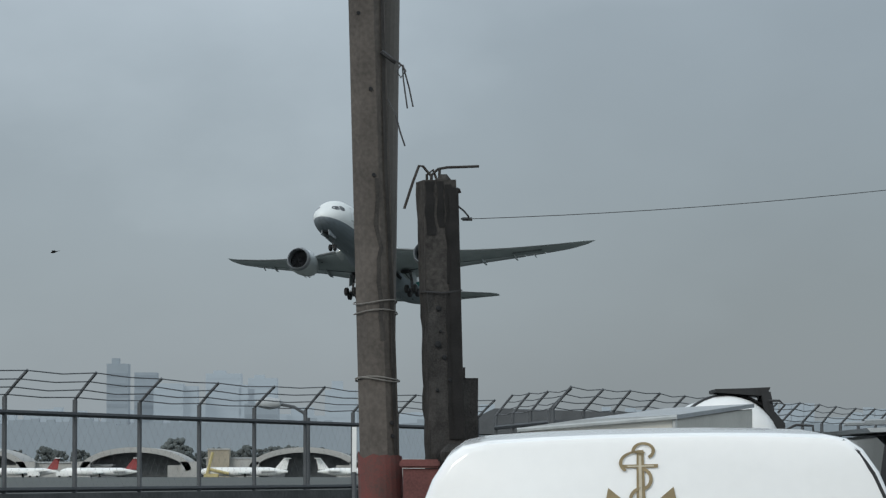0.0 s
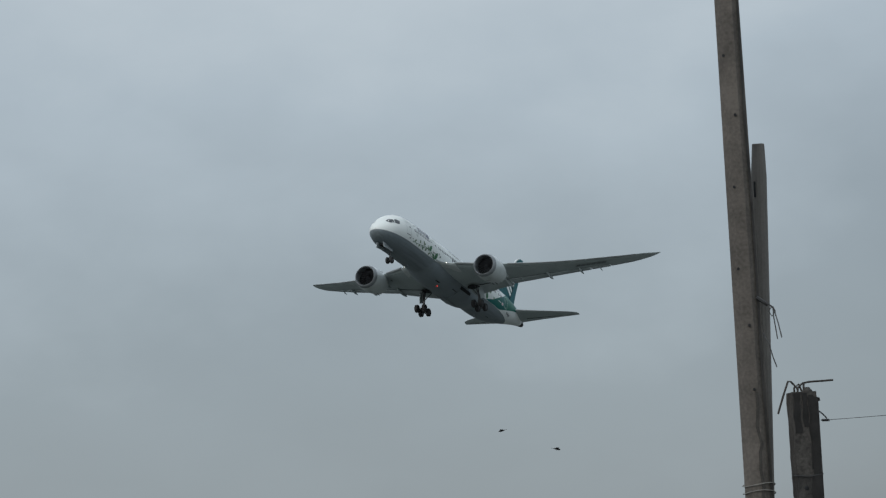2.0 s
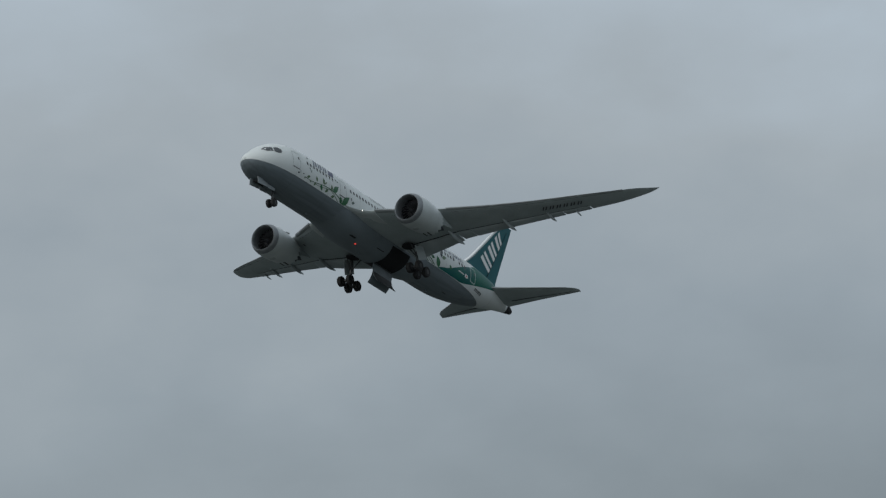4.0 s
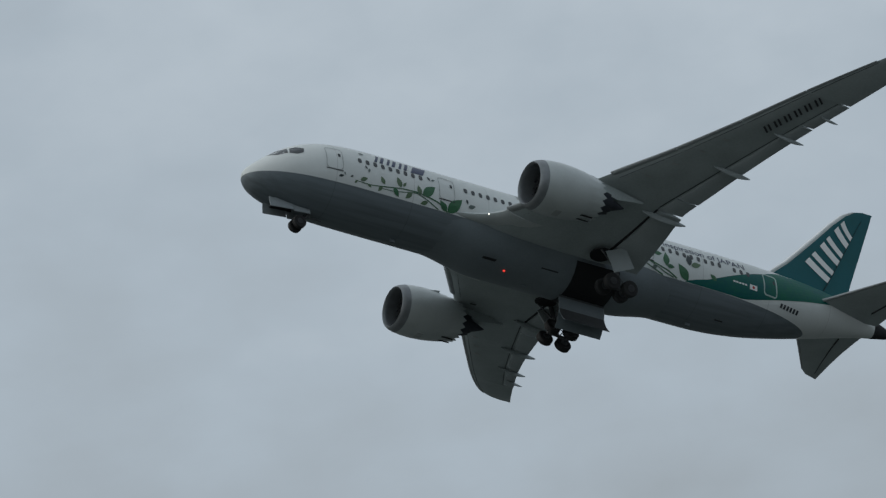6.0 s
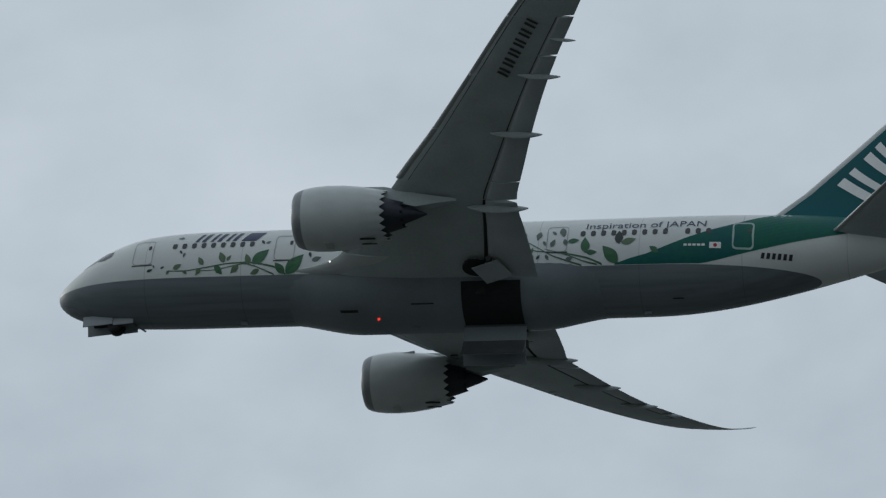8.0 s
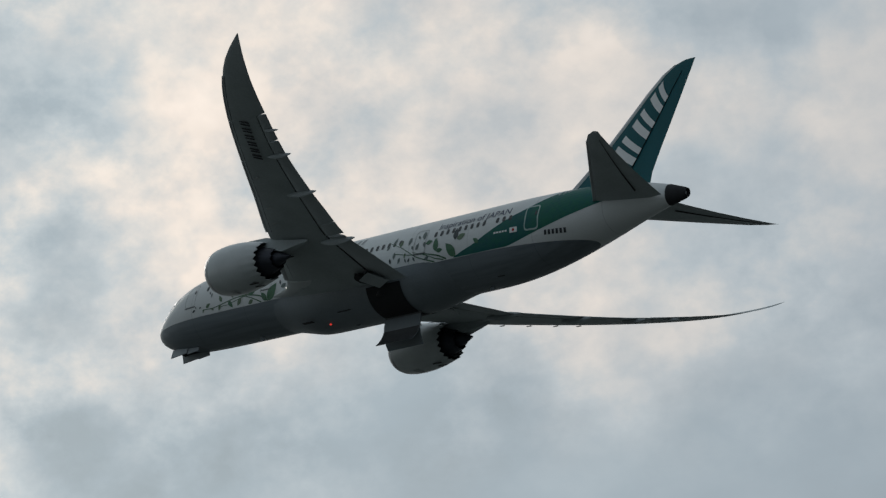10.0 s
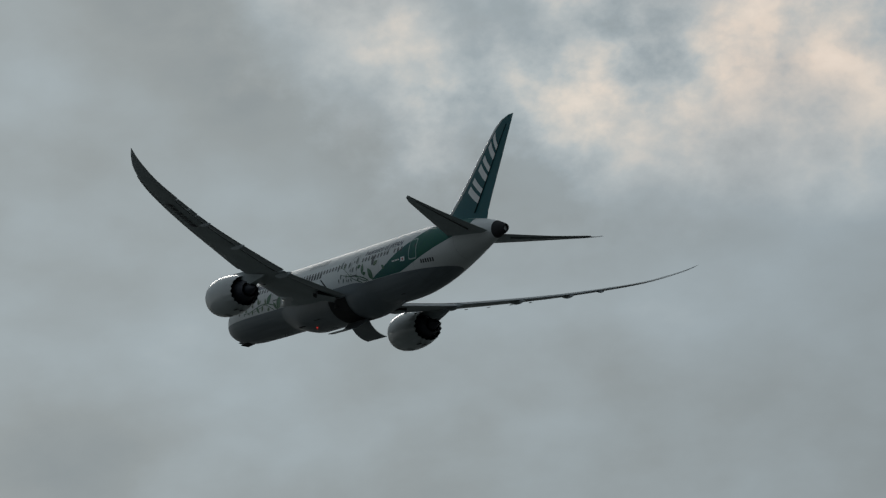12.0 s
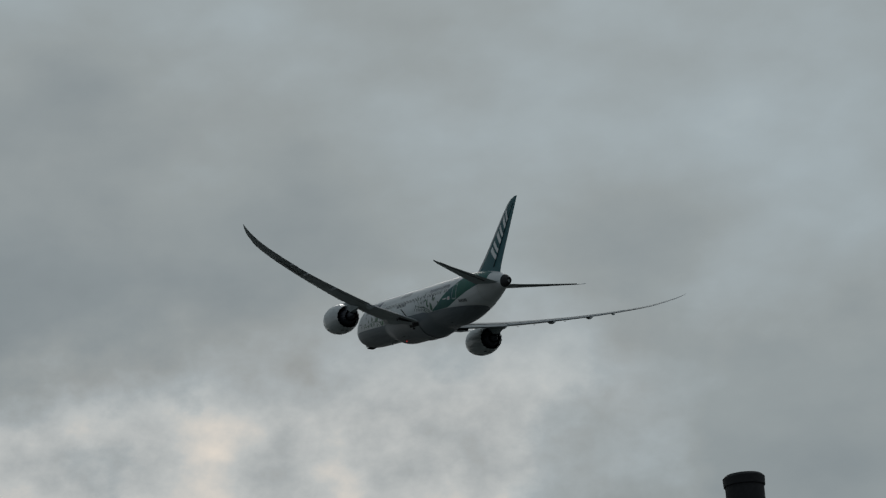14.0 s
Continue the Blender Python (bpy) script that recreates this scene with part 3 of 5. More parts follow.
for k, z in enumerate((2.84, 2.78, 2.37, 2.365)):
    ring = [tall_at(z + 0.014 * math.sin(a * 0.03 + k), a, 0.014) for a in range(-180, 181, 20)]
    part("tie_wire", tube(ring, 0.0045, 5), M_TIE, tall)
for z, a in ((4.62, -25), (4.15, 6), (3.62, 8), (2.1, 40), (2.02, 42), (5.3, -20), (5.9, 5), (6.4, -30)):
    p = tall_at(z, a, 0.002)
    part("bolt_hole", lathe([(-0.012, 0.012), (0.004, 0.013)], "y", 8, p, caps=True), M_GAP, tall)
# loose cable ends, tied to the pole
for z, a, pts in ((4.36, 60, [(0, 0, 0), (0.06, -0.02, -0.03), (0.11, -0.02, -0.07), (0.115, -0.02, -0.15), (0.14, -0.02, -0.33)]),
                  (4.36, 60, [(0, 0, 0.006), (0.06, -0.02, -0.025), (0.115, -0.02, -0.07), (0.15, -0.02, -0.2), (0.175, -0.02, -0.32)]),
                  (4.36, 60, [(0.1, -0.02, -0.06), (0.075, -0.02, -0.1), (0.1, -0.02, -0.14), (0.13, -0.02, -0.1), (0.11, -0.02, -0.06)]),
                  (4.09, 70, [(0, 0, 0), (0.05, -0.02, -0.1), (0.075, -0.02, -0.2), (0.105, -0.02, -0.29)])):
    o = tall_at(z, a, 0.03) + Vector((-0.02, 0, 0.0))
    part("cable_end", tube([o + Vector(p) for p in pts], 0.005, 6), M_WIRE, tall, "frayed black cable end")
part("cable_wrap", tube([tall_at(4.38, 42, 0.012), tall_at(4.35, 62, 0.014) + Vector((0.06, 0, -0.03))], 0.016, 6), M_WIRE, tall)


def ragged_pillar(name, x, y, w, d, z0, z1, mat, parent, seed, rough=0.012):
    """A square cast post with chipped, uneven faces."""
    rows = []
    n = max(4, int((z1 - z0) / 0.07))
    for k in range(n + 1):
        z = z0 + (z1 - z0) * k / n
        ring = []
        per = 6
        for sx, sy, ex, ey in ((-1, -1, 1, -1), (1, -1, 1, 1), (1, 1, -1, 1), (-1, 1, -1, -1)):
            for i in range(per):
                u, v = sx + (ex - sx) * i / per, sy + (ey - sy) * i / per
                j = 1 + rough * 8 * noise.noise(Vector((u * 2.2 + seed, v * 2.2, z * 7))) * (1.6 if abs(u * v) > 0.6 else 0.7)
                ring.append(Vector((x + u * w / 2 * j, y + v * d / 2 * j, z)))
        rows.append(ring)
    return part(name, loft(rows), mat, parent)


pillar = thing("broken_pillar", "stained square concrete post with bent rusty bars on top", "pillar", pose(0.045, 23, 0, 0, -1.45, 14), group="broken posts")
ragged_pillar("upper_shaft", 0, 0, 0.2, 0.2, 2.90, 3.59, M_PILLAR, pillar, 3, 0.006)
ragged_pillar("lower_shaft", 0.006, 0, 0.195, 0.195, 0.0, 2.90, M_PILLAR_L, pillar, 9, 0.016)
# darker plate on the upper shaft's right face
part("side_dark_patch", plate([(-0.055, 2.92), (-0.04, 3.58), (0.09, 3.58), (0.08, 3.2), (0.095, 2.92)], 0.004, "x", 0.106), M_STAIN_PATCH, pillar)
part("tie_wire", tube([(-0.13, -0.11, 2.905), (0.0, -0.112, 2.895), (0.12, -0.11, 2.91)], 0.005, 5), M_WIRE, pillar)
for x, z, r in ((-0.03, 2.80, 0.018), (-0.04, 2.58, 0.022), (0.0, 2.50, 0.016), (-0.02, 2.66, 0.01), (0.03, 2.36, 0.014), (-0.05, 2.3, 0.012)):
    part("chipped_hole", lathe([(-0.016, r * 0.6), (-0.008, r), (0.0, r * 0.9)], "y", 9, (x, -0.098, z), caps=True), M_GAP, pillar)
# near-black strip round the pillar's right edge
part("dark_edge", loft([[Vector((0.045 + 0.022 * noise.noise(Vector((z * 6, 1, 0))), -0.112, z)), Vector((0.112, -0.114, z)), Vector((0.116, 0.05, z)), Vector((0.09, 0.05, z))] for z in [2.0 + 0.07 * k for k in range(23)]]), M_MOULD_STRIP, pillar, "near-black strip along the right edge")
def mould(side0, side1, z0, z1, seed):
    """A ragged black streak down the near face."""
    rows = []
    for k in range(15):
        z = z0 + (z1 - z0) * k / 14
        a, b = (s + 0.016 * noise.noise(Vector((z * 9, seed + i * 5, 0))) for i, s in enumerate((side0, side1)))
        rows.append([Vector((a, -0.106, z)), Vector((b, -0.106, z)), Vector((b, -0.09, z)), Vector((a, -0.09, z))])
    part("mould_streak", loft(rows), M_MOULD_STRIP, pillar, "black mould streak")


mould(0.02, 0.085, 2.0, 2.88, 6)
mould(0.03, 0.07, 2.95, 3.56, 14)
mould(-0.095, -0.04, 3.25, 3.58, 21)
mould(-0.02, 0.02, 3.3, 3.58, 33)
part("concrete_lump", lathe([(3.57, 0.05), (3.6, 0.045), (3.63, 0.02)], "z", 9, (0.05, 0, 0)), M_PILLAR, pillar)
rebar_paths = (((-0.035, 0, 3.55), (-0.03, 0, 3.62), (-0.08, 0, 3.68), (-0.105, 0, 3.685), (-0.15, -0.01, 3.58), (-0.21, -0.02, 3.42)),
               ((-0.03, 0.02, 3.55), (-0.02, 0.02, 3.63), (0.02, 0.02, 3.665), (0.08, 0.02, 3.675), (0.19, 0.03, 3.678), (0.285, 0.04, 3.682)),
               ((-0.05, 0.03, 3.55), (-0.05, 0.03, 3.63), (-0.01, 0.03, 3.66), (0.01, 0.02, 3.6)), ((0.02, 0.0, 3.57), (0.025, 0, 3.67)))
for path in rebar_paths:
    part("bent_bar", tube(path, 0.0085, 6), M_REBAR, pillar)
part("eye_bolt", tube([(0.1, -0.06, 3.53), (0.13, -0.06, 3.53), (0.135, -0.06, 3.51)], 0.01, 6), M_REBAR, pillar)
part("wire_hook", tube([(0.1, -0.05, 3.45), (0.16, -0.05, 3.40), (0.19, -0.05, 3.365), (0.185, -0.05, 3.35), (0.14, -0.05, 3.352)], 0.006, 5), M_WIRE, pillar)
line = thing("wire_line", "thin sagging grey wire strung from the post", "wire", pose(0.13, 23, 3.355))
part("strand", tube([(t * 9.0, 0.35 * t * 9, 1.1 * t * t + 0.5 * t) for t in [k / 30 for k in range(31)]], 0.0024, 4), M_WIRE, line)
part("turnbuckle", tube([(-0.01, 0, 0), (0.05, 0.0, 0.0)], 0.011, 6), M_WIRE, line)

stub = thing("broken_pillar", "short dark concrete post with one upright bar", "pillar", pose(0.165, 24, 0), group="broken posts")
ragged_pillar("shaft", 0, 0, 0.115, 0.13, 0.0, 2.4, M_PILLAR_L, stub, 21, 0.01)
part("bent_bar", tube([(-0.03, 0, 2.35), (-0.03, 0, 2.47)], 0.008, 6), M_REBAR, stub)

# red steel block at the feet of the posts
skip = thing("red_bin", "battered red steel bin at the foot of the posts", "bin", pose(-0.02, 22.6, 0))
part("body", loft([[Vector((x * s, y * s, z)) for x, y in ((-0.22, -0.2), (0.25, -0.2), (0.25, 0.2), (-0.22, 0.2))] for z, s in ((0.0, 0.86), (1.82, 1.0))]), M_REDBLOCK, skip)
part("rim", box(0.24, 0.46, 0.05, (-0.12, 0, 1.85), 0.01), M_REDBLOCK, skip)
part("sloped_lid", loft([[Vector((0.0, y, 1.8)), Vector((0.25, y, 1.8)), Vector((0.25, y, 1.99)), Vector((0.1, y, 1.92))] for y in (-0.21, 0.21)]), M_REDBLOCK, skip)
part("stone", lathe([(1.86, 0.09), (1.92, 0.1), (1.97, 0.05)], "z", 8, (0.1, 0, 0)), M_PILLAR_L, skip)
sign = thing("white_board", "narrow white board standing behind the pole", "board", pose(-0.71, 30, 0))
part("panel", box(0.035, 0.02, 0.36, (0, 0, 1.98)), M_WHITE, sign)
part("stake", tube([(0, 0.02, 0), (0, 0.02, 1.9)], 0.02, 6), M_FENCE, sign)


# ---- vehicles ----
def build_van():
    v = thing("van", "white van with a gold anchor on its rear", "van", pose(0.775, 14.0, 0, 0, 0, -1.0))
    # one half of the cross-section, from sill to roof; then sections from the tail forward
    half = [(0.80, 0.40), (0.875, 0.55), (0.885, 1.0), (0.875, 1.45), (0.845, 1.66), (0.79, 1.80), (0.735, 1.885), (0.68, 1.925), (0.60, 1.942), (0.40, 1.952), (0.2, 1.957)]
    half = [(x * 1.06, z) for x, z in half]
    section = half + [(0.0, 1.958)] + [(-x, z) for x, z in reversed(half)]
    rows = []
    for y, shrink, lower in ((0.0, 0.968, 0.035), (0.012, 0.985, 0.014), (0.04, 0.997, 0.003), (0.09, 1.0, 0.0), (1.2, 1.0, -0.03), (2.6, 1.0, -0.02), (3.3, 0.98, 0.06), (4.1, 0.95, 0.75), (4.6, 0.88, 1.0)):
        rows.append([Vector((x * shrink, y, z - lower * (z - 0.4) / 1.5 if z > 0.4 else z)) for x, z in section])
    part("body", loft(rows), M_VAN, v, "glossy white body", True)
    part("rear_window", loft([[Vector((x, -0.012 - d, z)) for x, z in ((-0.58, 1.0), (0.58, 1.0), (0.54, 1.42), (-0.54, 1.42))] for d in (0, 0.01)]), M_VANGLASS, v)
    part("bumper", box(1.66, 0.16, 0.26, (0, -0.02, 0.5), 0.05), M_VANTRIM, v)
    part("number_plate", box(0.34, 0.02, 0.16, (0, -0.11, 0.72)), M_WHITE, v)
    for s in (-1, 1):
        part("tail_lamp", box(0.12, 0.05, 0.4, (s * 0.7, -0.01, 1.1), 0.02), M_RED, v)
        part("side_window", box(0.02, 2.4, 0.45, (s * 0.80, 1.9, 1.4), 0.0), M_VANGLASS, v)
        for y in (0.85, 3.5):
            w = part("wheel", lathe([(-0.1, 0.18), (-0.1, 0.31), (0.1, 0.31), (0.1, 0.18)], "x", 24, (s * 0.72, y, 0.31), caps=True), M_TYRE, v)
            part("rim", lathe([(-0.11, 0.17), (0.11, 0.17)], "x", 16, (s * 0.72, y, 0.31), caps=True), M_STRUT, w)
    part("roof_gutter", tube([(0.70, 0.03, 1.915), (0.757, 0.015, 1.87), (0.81, 0.01, 1.79), (0.868, 0.008, 1.66), (0.9, 0.0, 1.45)], 0.009, 6), M_VANTRIM, v)

    # gold anchor, a flat decal of bars and bows
    def flat(outline, mat, lift=0.0, name="anchor_decal"):
        bm = bmesh.new()
        lo = [bm.verts.new((x, van_back(z) - 0.004 - lift, z)) for x, z in outline]
        bm.faces.new(lo)
        part(name, bm, mat, v)

    def bow(cx, cz, r0, r1, a0, a1, mat, lift=0.0, squash=1.0):
        n = 18
        arc = [radians(a0 + (a1 - a0) * k / n) for k in range(n + 1)]
        outer, inner = [(cx + r0 * math.cos(a), cz + r0 * squash * math.sin(a)) for a in arc], [(cx + r1 * math.cos(a), cz + r1 * squash * math.sin(a)) for a in arc]
        bm = bmesh.new()
        A = [bm.verts.new((x, van_back(z) - 0.004 - lift, z)) for x, z in outer]
        B = [bm.verts.new((x, van_back(z) - 0.004 - lift, z)) for x, z in inner]
        for k in range(n):
            bm.faces.new((A[k], A[k + 1], B[k + 1], B[k]))
        part("anchor_decal", bm, mat, v)

    ax = -0.058
    flat([(ax - 0.02, 1.55), (ax + 0.02, 1.55), (ax + 0.013, 1.895), (ax - 0.013, 1.895)], M_GOLD)
    flat([(ax - 0.008, 1.56), (ax + 0.005, 1.56), (ax + 0.004, 1.875), (ax - 0.006, 1.875)], M_GOLD2, 0.002)
    flat([(ax - 0.066, 1.829), (ax + 0.066, 1.829), (ax + 0.066, 1.842), (ax - 0.066, 1.842)], M_GOLD, 0.001)
    flat([(ax - 0.05, 1.833), (ax + 0.05, 1.833), (ax + 0.05, 1.838), (ax - 0.05, 1.838)], M_GOLD2, 0.003)
    bow(ax + 0.012, 1.892, 0.044, 0.031, -60, 190, M_GOLD, 0.002, 0.75)
    bow(ax - 0.012, 1.848, 0.068, 0.055, 62, 225, M_GOLD, 0.002, 0.66)
    bow(ax + 0.0, 1.787, 0.045, 0.032, -80, 80, M_GOLD, 0.002)
    bow(ax + 0.0, 1.712, 0.045, 0.032, 90, 260, M_GOLD, 0.002)
    bow(ax, 1.725, 0.135, 0.105, 195, 345, M_GOLD, 0.001, 1.0)
    for s in (-1, 1):
        flat([(ax + s * 0.122, 1.757), (ax + s * 0.068, 1.712), (ax + s * 0.105, 1.708), (ax + s * 0.137, 1.68)][::s], M_GOLD, 0.001)
    return v


def van_back(z):
    """How far forward the van's tail lies at a height."""
    return -0.002


van = build_van()


def build_box_truck():
    t = thing("box_truck", "cream box truck with a sloping grey roof sheet", "truck", pose(0.405, 19.5, 0.012))
    deep = Vector((0.62, 2.6, 0))

    def prism(front, rise=0.0):
        return loft([[Vector((x, y, z)) + deep * k + Vector((0, 0, rise * k)) for x, y, z in front] for k in (0, 1)])

    part("box", prism([(0, 0, 0.7), (0.8, 0, 0.7), (0.8, 0, 2.06), (0, 0, 1.995)], 0.1), M_CREAM, t)
    part("roof_sheet", prism([(-0.02, -0.02, 1.998), (0.81, -0.02, 2.062), (0.81, -0.02, 2.085), (0.3, -0.02, 2.06), (-0.02, -0.02, 2.015)], 0.105), M_GREYROOF, t)
    part("roof_edge", tube([(-0.02, -0.03, 2.005), (0.81, -0.03, 2.072)], 0.012, 6), M_LINE, t)
    part("corner_post", tube([(0.8, -0.01, 0.7), (0.8, -0.01, 2.06)], 0.014, 6), M_LINE, t)
    for x, z in ((0.07, 1.97), (0.72, 2.0)):
        part("marker_lamp", lathe([(-0.03, 0.014), (0.0, 0.018)], "y", 10, (x, 0, z), caps=True), M_REDBLOCK, t)
    part("cab", box(1.0, 1.5, 1.4, (1.2, 3.6, 1.1), 0.12), M_CREAM, t)
    for x, y in ((0.1, 0.5), (0.75, 0.5), (0.75, 3.3), (1.5, 3.3)):
        part("wheel", lathe([(-0.1, 0.36), (0.1, 0.36)], "x", 20, (x, y, 0.36), caps=True), M_TYRE, t)


build_box_truck()


def build_tank():
    t = thing("tank_trailer", "white domed tank with a torn black frame on top", "tank", pose(1.88, 24.5, 0))
    rows = [(0.0, 0.02), (0.02, 0.16), (0.08, 0.29), (0.18, 0.345), (0.3, 0.36), (1.9, 0.36), (2.1, 0.25), (2.15, 0.02)]
    part("shell", lathe(rows, "y", 44, (0.0, 0, 1.945)), M_TANK, t, "", True)
    part("dark_band", lathe([(0.28, 0.363), (0.3, 0.378), (0.62, 0.378), (0.66, 0.363)], "y", 44, (0.015, 0, 1.945)), M_TARP, t)
    part("top_frame", plate([(-0.08, 2.325), (0.26, 2.30), (0.285, 2.36), (0.1, 2.352), (-0.08, 2.348)], 0.6, "y", 0.55), M_TARP, t)
    part("side_bracket", loft([[Vector((x, y, z)) for x, z in ((0.22, 2.33), (0.285, 2.33), (0.31, 2.2), (0.38, 2.12), (0.385, 1.9), (0.33, 1.9), (0.30, 2.1), (0.24, 2.22))] for y in (0.24, 0.62)]), M_TARP, t)
    part("hose", tube([(0.27, 0.22, 2.27), (0.34, 0.22, 2.27), (0.375, 0.22, 2.24), (0.33, 0.22, 2.19)], 0.008, 6), M_WIRE, t)
    part("hose", tube([(0.37, 0.22, 2.07), (0.45, 0.22, 2.11), (0.56, 0.22, 2.105), (0.57, 0.22, 2.0)], 0.009, 6), M_WIRE, t)
    part("cradle", box(0.6, 1.9, 1.1, (0, 1.1, 1.0), 0.04), M_TARP, t)
    for s in (-0.3, 0.3):
        part("wheel", lathe([(-0.12, 0.46), (0.12, 0.46)], "x", 20, (s, 1.4, 0.46), caps=True), M_TYRE, t)


build_tank()
wagon = thing("parked_car", "dark jeep with silver roof strips parked past the van", "car", pose(2.0, 18.0, 0))
part("body", loft([[Vector((x, y, z)) for x, z in ((0.0, 0.4), (1.6, 0.4), (1.62, 1.1), (1.5, 1.98 - d), (0.12, 1.98 - d), (0.0, 1.1))] for y, d in ((0, 0.05), (0.4, 0), (2.4, 0.0), (3.0, 0.4))]), M_VANGLASS, wagon)
part("roof", loft([[Vector((x, y, z)) for x, z in ((0.05, 1.99), (1.5, 2.03), (1.5, 2.06), (0.03, 2.01))] for y in (-0.05, 2.2)]), M_GREYROOF, wagon)
for k in range(3):
    part("roof_strip", tube([(-0.08 + 0.1 * k, -0.05, 2.03 + 0.012 * k), (1.5, -0.05, 2.075 + 0.012 * k)], 0.011, 6), M_SLAT, wagon)
for s in (0.2, 1.4):
    for y in (0.6, 2.6):
        part("wheel", lathe([(-0.1, 0.32), (0.1, 0.32)], "x", 20, (s, y, 0.32), caps=True), M_TYRE, wagon)

# dark capped post on the far side of the road
post = thing("black_post", "black round post with a flat cap", "post", pose(*POST))
part("shaft", lathe([(0.0, 0.105), (POST_H - 0.06, 0.105)], "z", 28, caps=True), M_TARP, post, "", True)
part("cap", lathe([(POST_H - 0.06, 0.112), (POST_H - 0.015, 0.114), (POST_H, 0.098)], "z", 28, caps=True), M_TARP, post, "", True)


# ---- birds ----
def build_bird():
    b = thing("bird", "small dark bird in flight", "bird")
    part("body", lathe([(0.11, 0.004), (0.07, 0.028), (0.0, 0.036), (-0.07, 0.02), (-0.13, 0.005)], "x", 10), M_BIRD, b, "", True)
    part("tail", plate([(-0.1, -0.015), (-0.19, -0.045), (-0.19, 0.045), (-0.1, 0.015)], 0.006, "z"), M_BIRD, b)
    for s in (-1, 1):
        part("wing", loft([[Vector((x, s * y, z + d)) for x, y, z in ((0.05, 0.02, 0.0), (0.045, 0.13, 0.05), (-0.03, 0.26, 0.02), (-0.05, 0.12, 0.035), (-0.05, 0.02, 0.0))] for d in (0, 0.008)]), M_BIRD, b)
    return b

# ---- the airliner: x forward from the nose, y to its left, z up from the body's axis ----
BODY = [  # station, half width, top, bottom
    (0.0, 0.02, -1.06, -1.12), (-0.12, 0.44, -0.68, -1.48), (-0.45, 0.9, -0.3, -1.84), (-1.0, 1.36, 0.2, -2.16), (-2.0, 1.9, 1.06, -2.5),
    (-3.0, 2.26, 1.77, -2.7), (-4.2, 2.56, 2.38, -2.82), (-5.8, 2.79, 2.86, -2.88), (-8.0, 2.92, 3.1, -2.9), (-10.5, 2.95, 3.16, -2.9),
    (-37.0, 2.95, 3.26, -2.9), (-40.0, 2.9, 3.28, -2.78), (-43.0, 2.72, 3.26, -2.36), (-46.0, 2.4, 3.2, -1.7), (-49.0, 1.92, 3.04, -0.93),
    (-52.0, 1.28, 2.66, -0.12), (-54.3, 0.73, 2.15, 0.4), (-55.6, 0.43, 1.74, 0.64), (-56.0, 0.34, 1.6, 0.72)]


def body_at(x):
    hw, top, bot = curve_through(BODY, x)
    return float(hw), float(top + bot) / 2, float(top - bot) / 2


def skin(x, z, side=1, off=0.02):
    """The point of the body's side at a station and a height."""
    hw, zc, hz = body_at(x)
    s = max(-0.999, min(0.999, (z - zc) / hz))
    c = math.sqrt(1 - s * s)
    return Vector((x, side * (hw * c + off * c), z + off * s))


def on_skin(outline, side=1, off=0.02, cells=1):
    """A painted patch: an outline in station and height, fanned from its middle and laid on the body."""
    bm = bmesh.new()
    n = len(outline)
    cx, cz = sum(p[0] for p in outline) / n, sum(p[1] for p in outline) / n
    mid = bm.verts.new(skin(cx, cz, side, off))
    rim = [bm.verts.new(skin(x, z, side, off)) for x, z in outline]
    for i in range(n):
        bm.faces.new((mid, rim[i], rim[(i + 1) % n]))
    return bm


def strip_on_skin(lower, upper, side=1, off=0.02, steps=24, rows=6):
    """A painted band between two lines of (station, height)."""
    bm = bmesh.new()
    x0, x1 = lower[0][0], lower[-1][0]
    grid = []
    for i in range(steps + 1):
        x = x0 + (x1 - x0) * i / steps
        a = np.interp(-x, [-p[0] for p in lower], [p[1] for p in lower])
        b = np.interp(-x, [-p[0] for p in upper], [p[1] for p in upper])
        grid.append([bm.verts.new(skin(x, a + (b - a) * k / rows, side, off)) for k in range(rows + 1)])
    for g, h in zip(grid, grid[1:]):
        for k in range(rows):
            bm.faces.new((g[k], g[k + 1], h[k + 1], h[k]))
    return bm


def foil(le, te, thick, n=9):
    """A wing section between two points, as a ring."""
    le, te = Vector(le), Vector(te)
    c = te - le
    up = Vector((0, 0, 1))
    ring = []
    for k in range(n):
        s = (1 - math.cos(math.pi * k / (n - 1))) / 2
        t = thick * (1.48 * math.sqrt(s) - 0.63 * s - 1.76 * s**2 + 1.42 * s**3 - 0.5 * s**4) * 0.62
        ring.append(le + c * s + up * t * 1.15)
    for k in range(n - 2, 0, -1):
        s = (1 - math.cos(math.pi * k / (n - 1))) / 2
        t = thick * (1.48 * math.sqrt(s) - 0.63 * s - 1.76 * s**2 + 1.42 * s**3 - 0.5 * s**4) * 0.62
        ring.append(le + c * s - up * t * 0.85)
    return ring


WING = [  # minus span, leading edge, trailing edge, height, twist (leading edge over trailing edge), thickness
    (-2.2, -17.3, -31.1, -1.5, 0.85, 1.5), (-4.0, -18.9, -31.1, -1.2, 0.85, 1.4), (-7.0, -21.1, -31.0, -0.78, 0.65, 1.3), (-9.6, -22.95, -30.9, -0.38, 0.5, 1.1), (-12.0, -24.6, -31.65, 0.07, 0.36, 0.95),
    (-15.0, -26.8, -32.65, 0.68, 0.26, 0.8), (-19.3, -29.75, -34.35, 1.64, 0.18, 0.6), (-23.5, -32.68, -36.45, 2.74, 0.12, 0.44), (-26.5, -35.1, -38.05, 3.66, 0.08, 0.32), (-28.3, -37.0, -39.1, 4.44, 0.05, 0.22),
    (-29.3, -38.6, -39.72, 4.98, 0.03, 0.12), (-29.96, -39.98, -40.1, 5.46, 0.0, 0.03)]


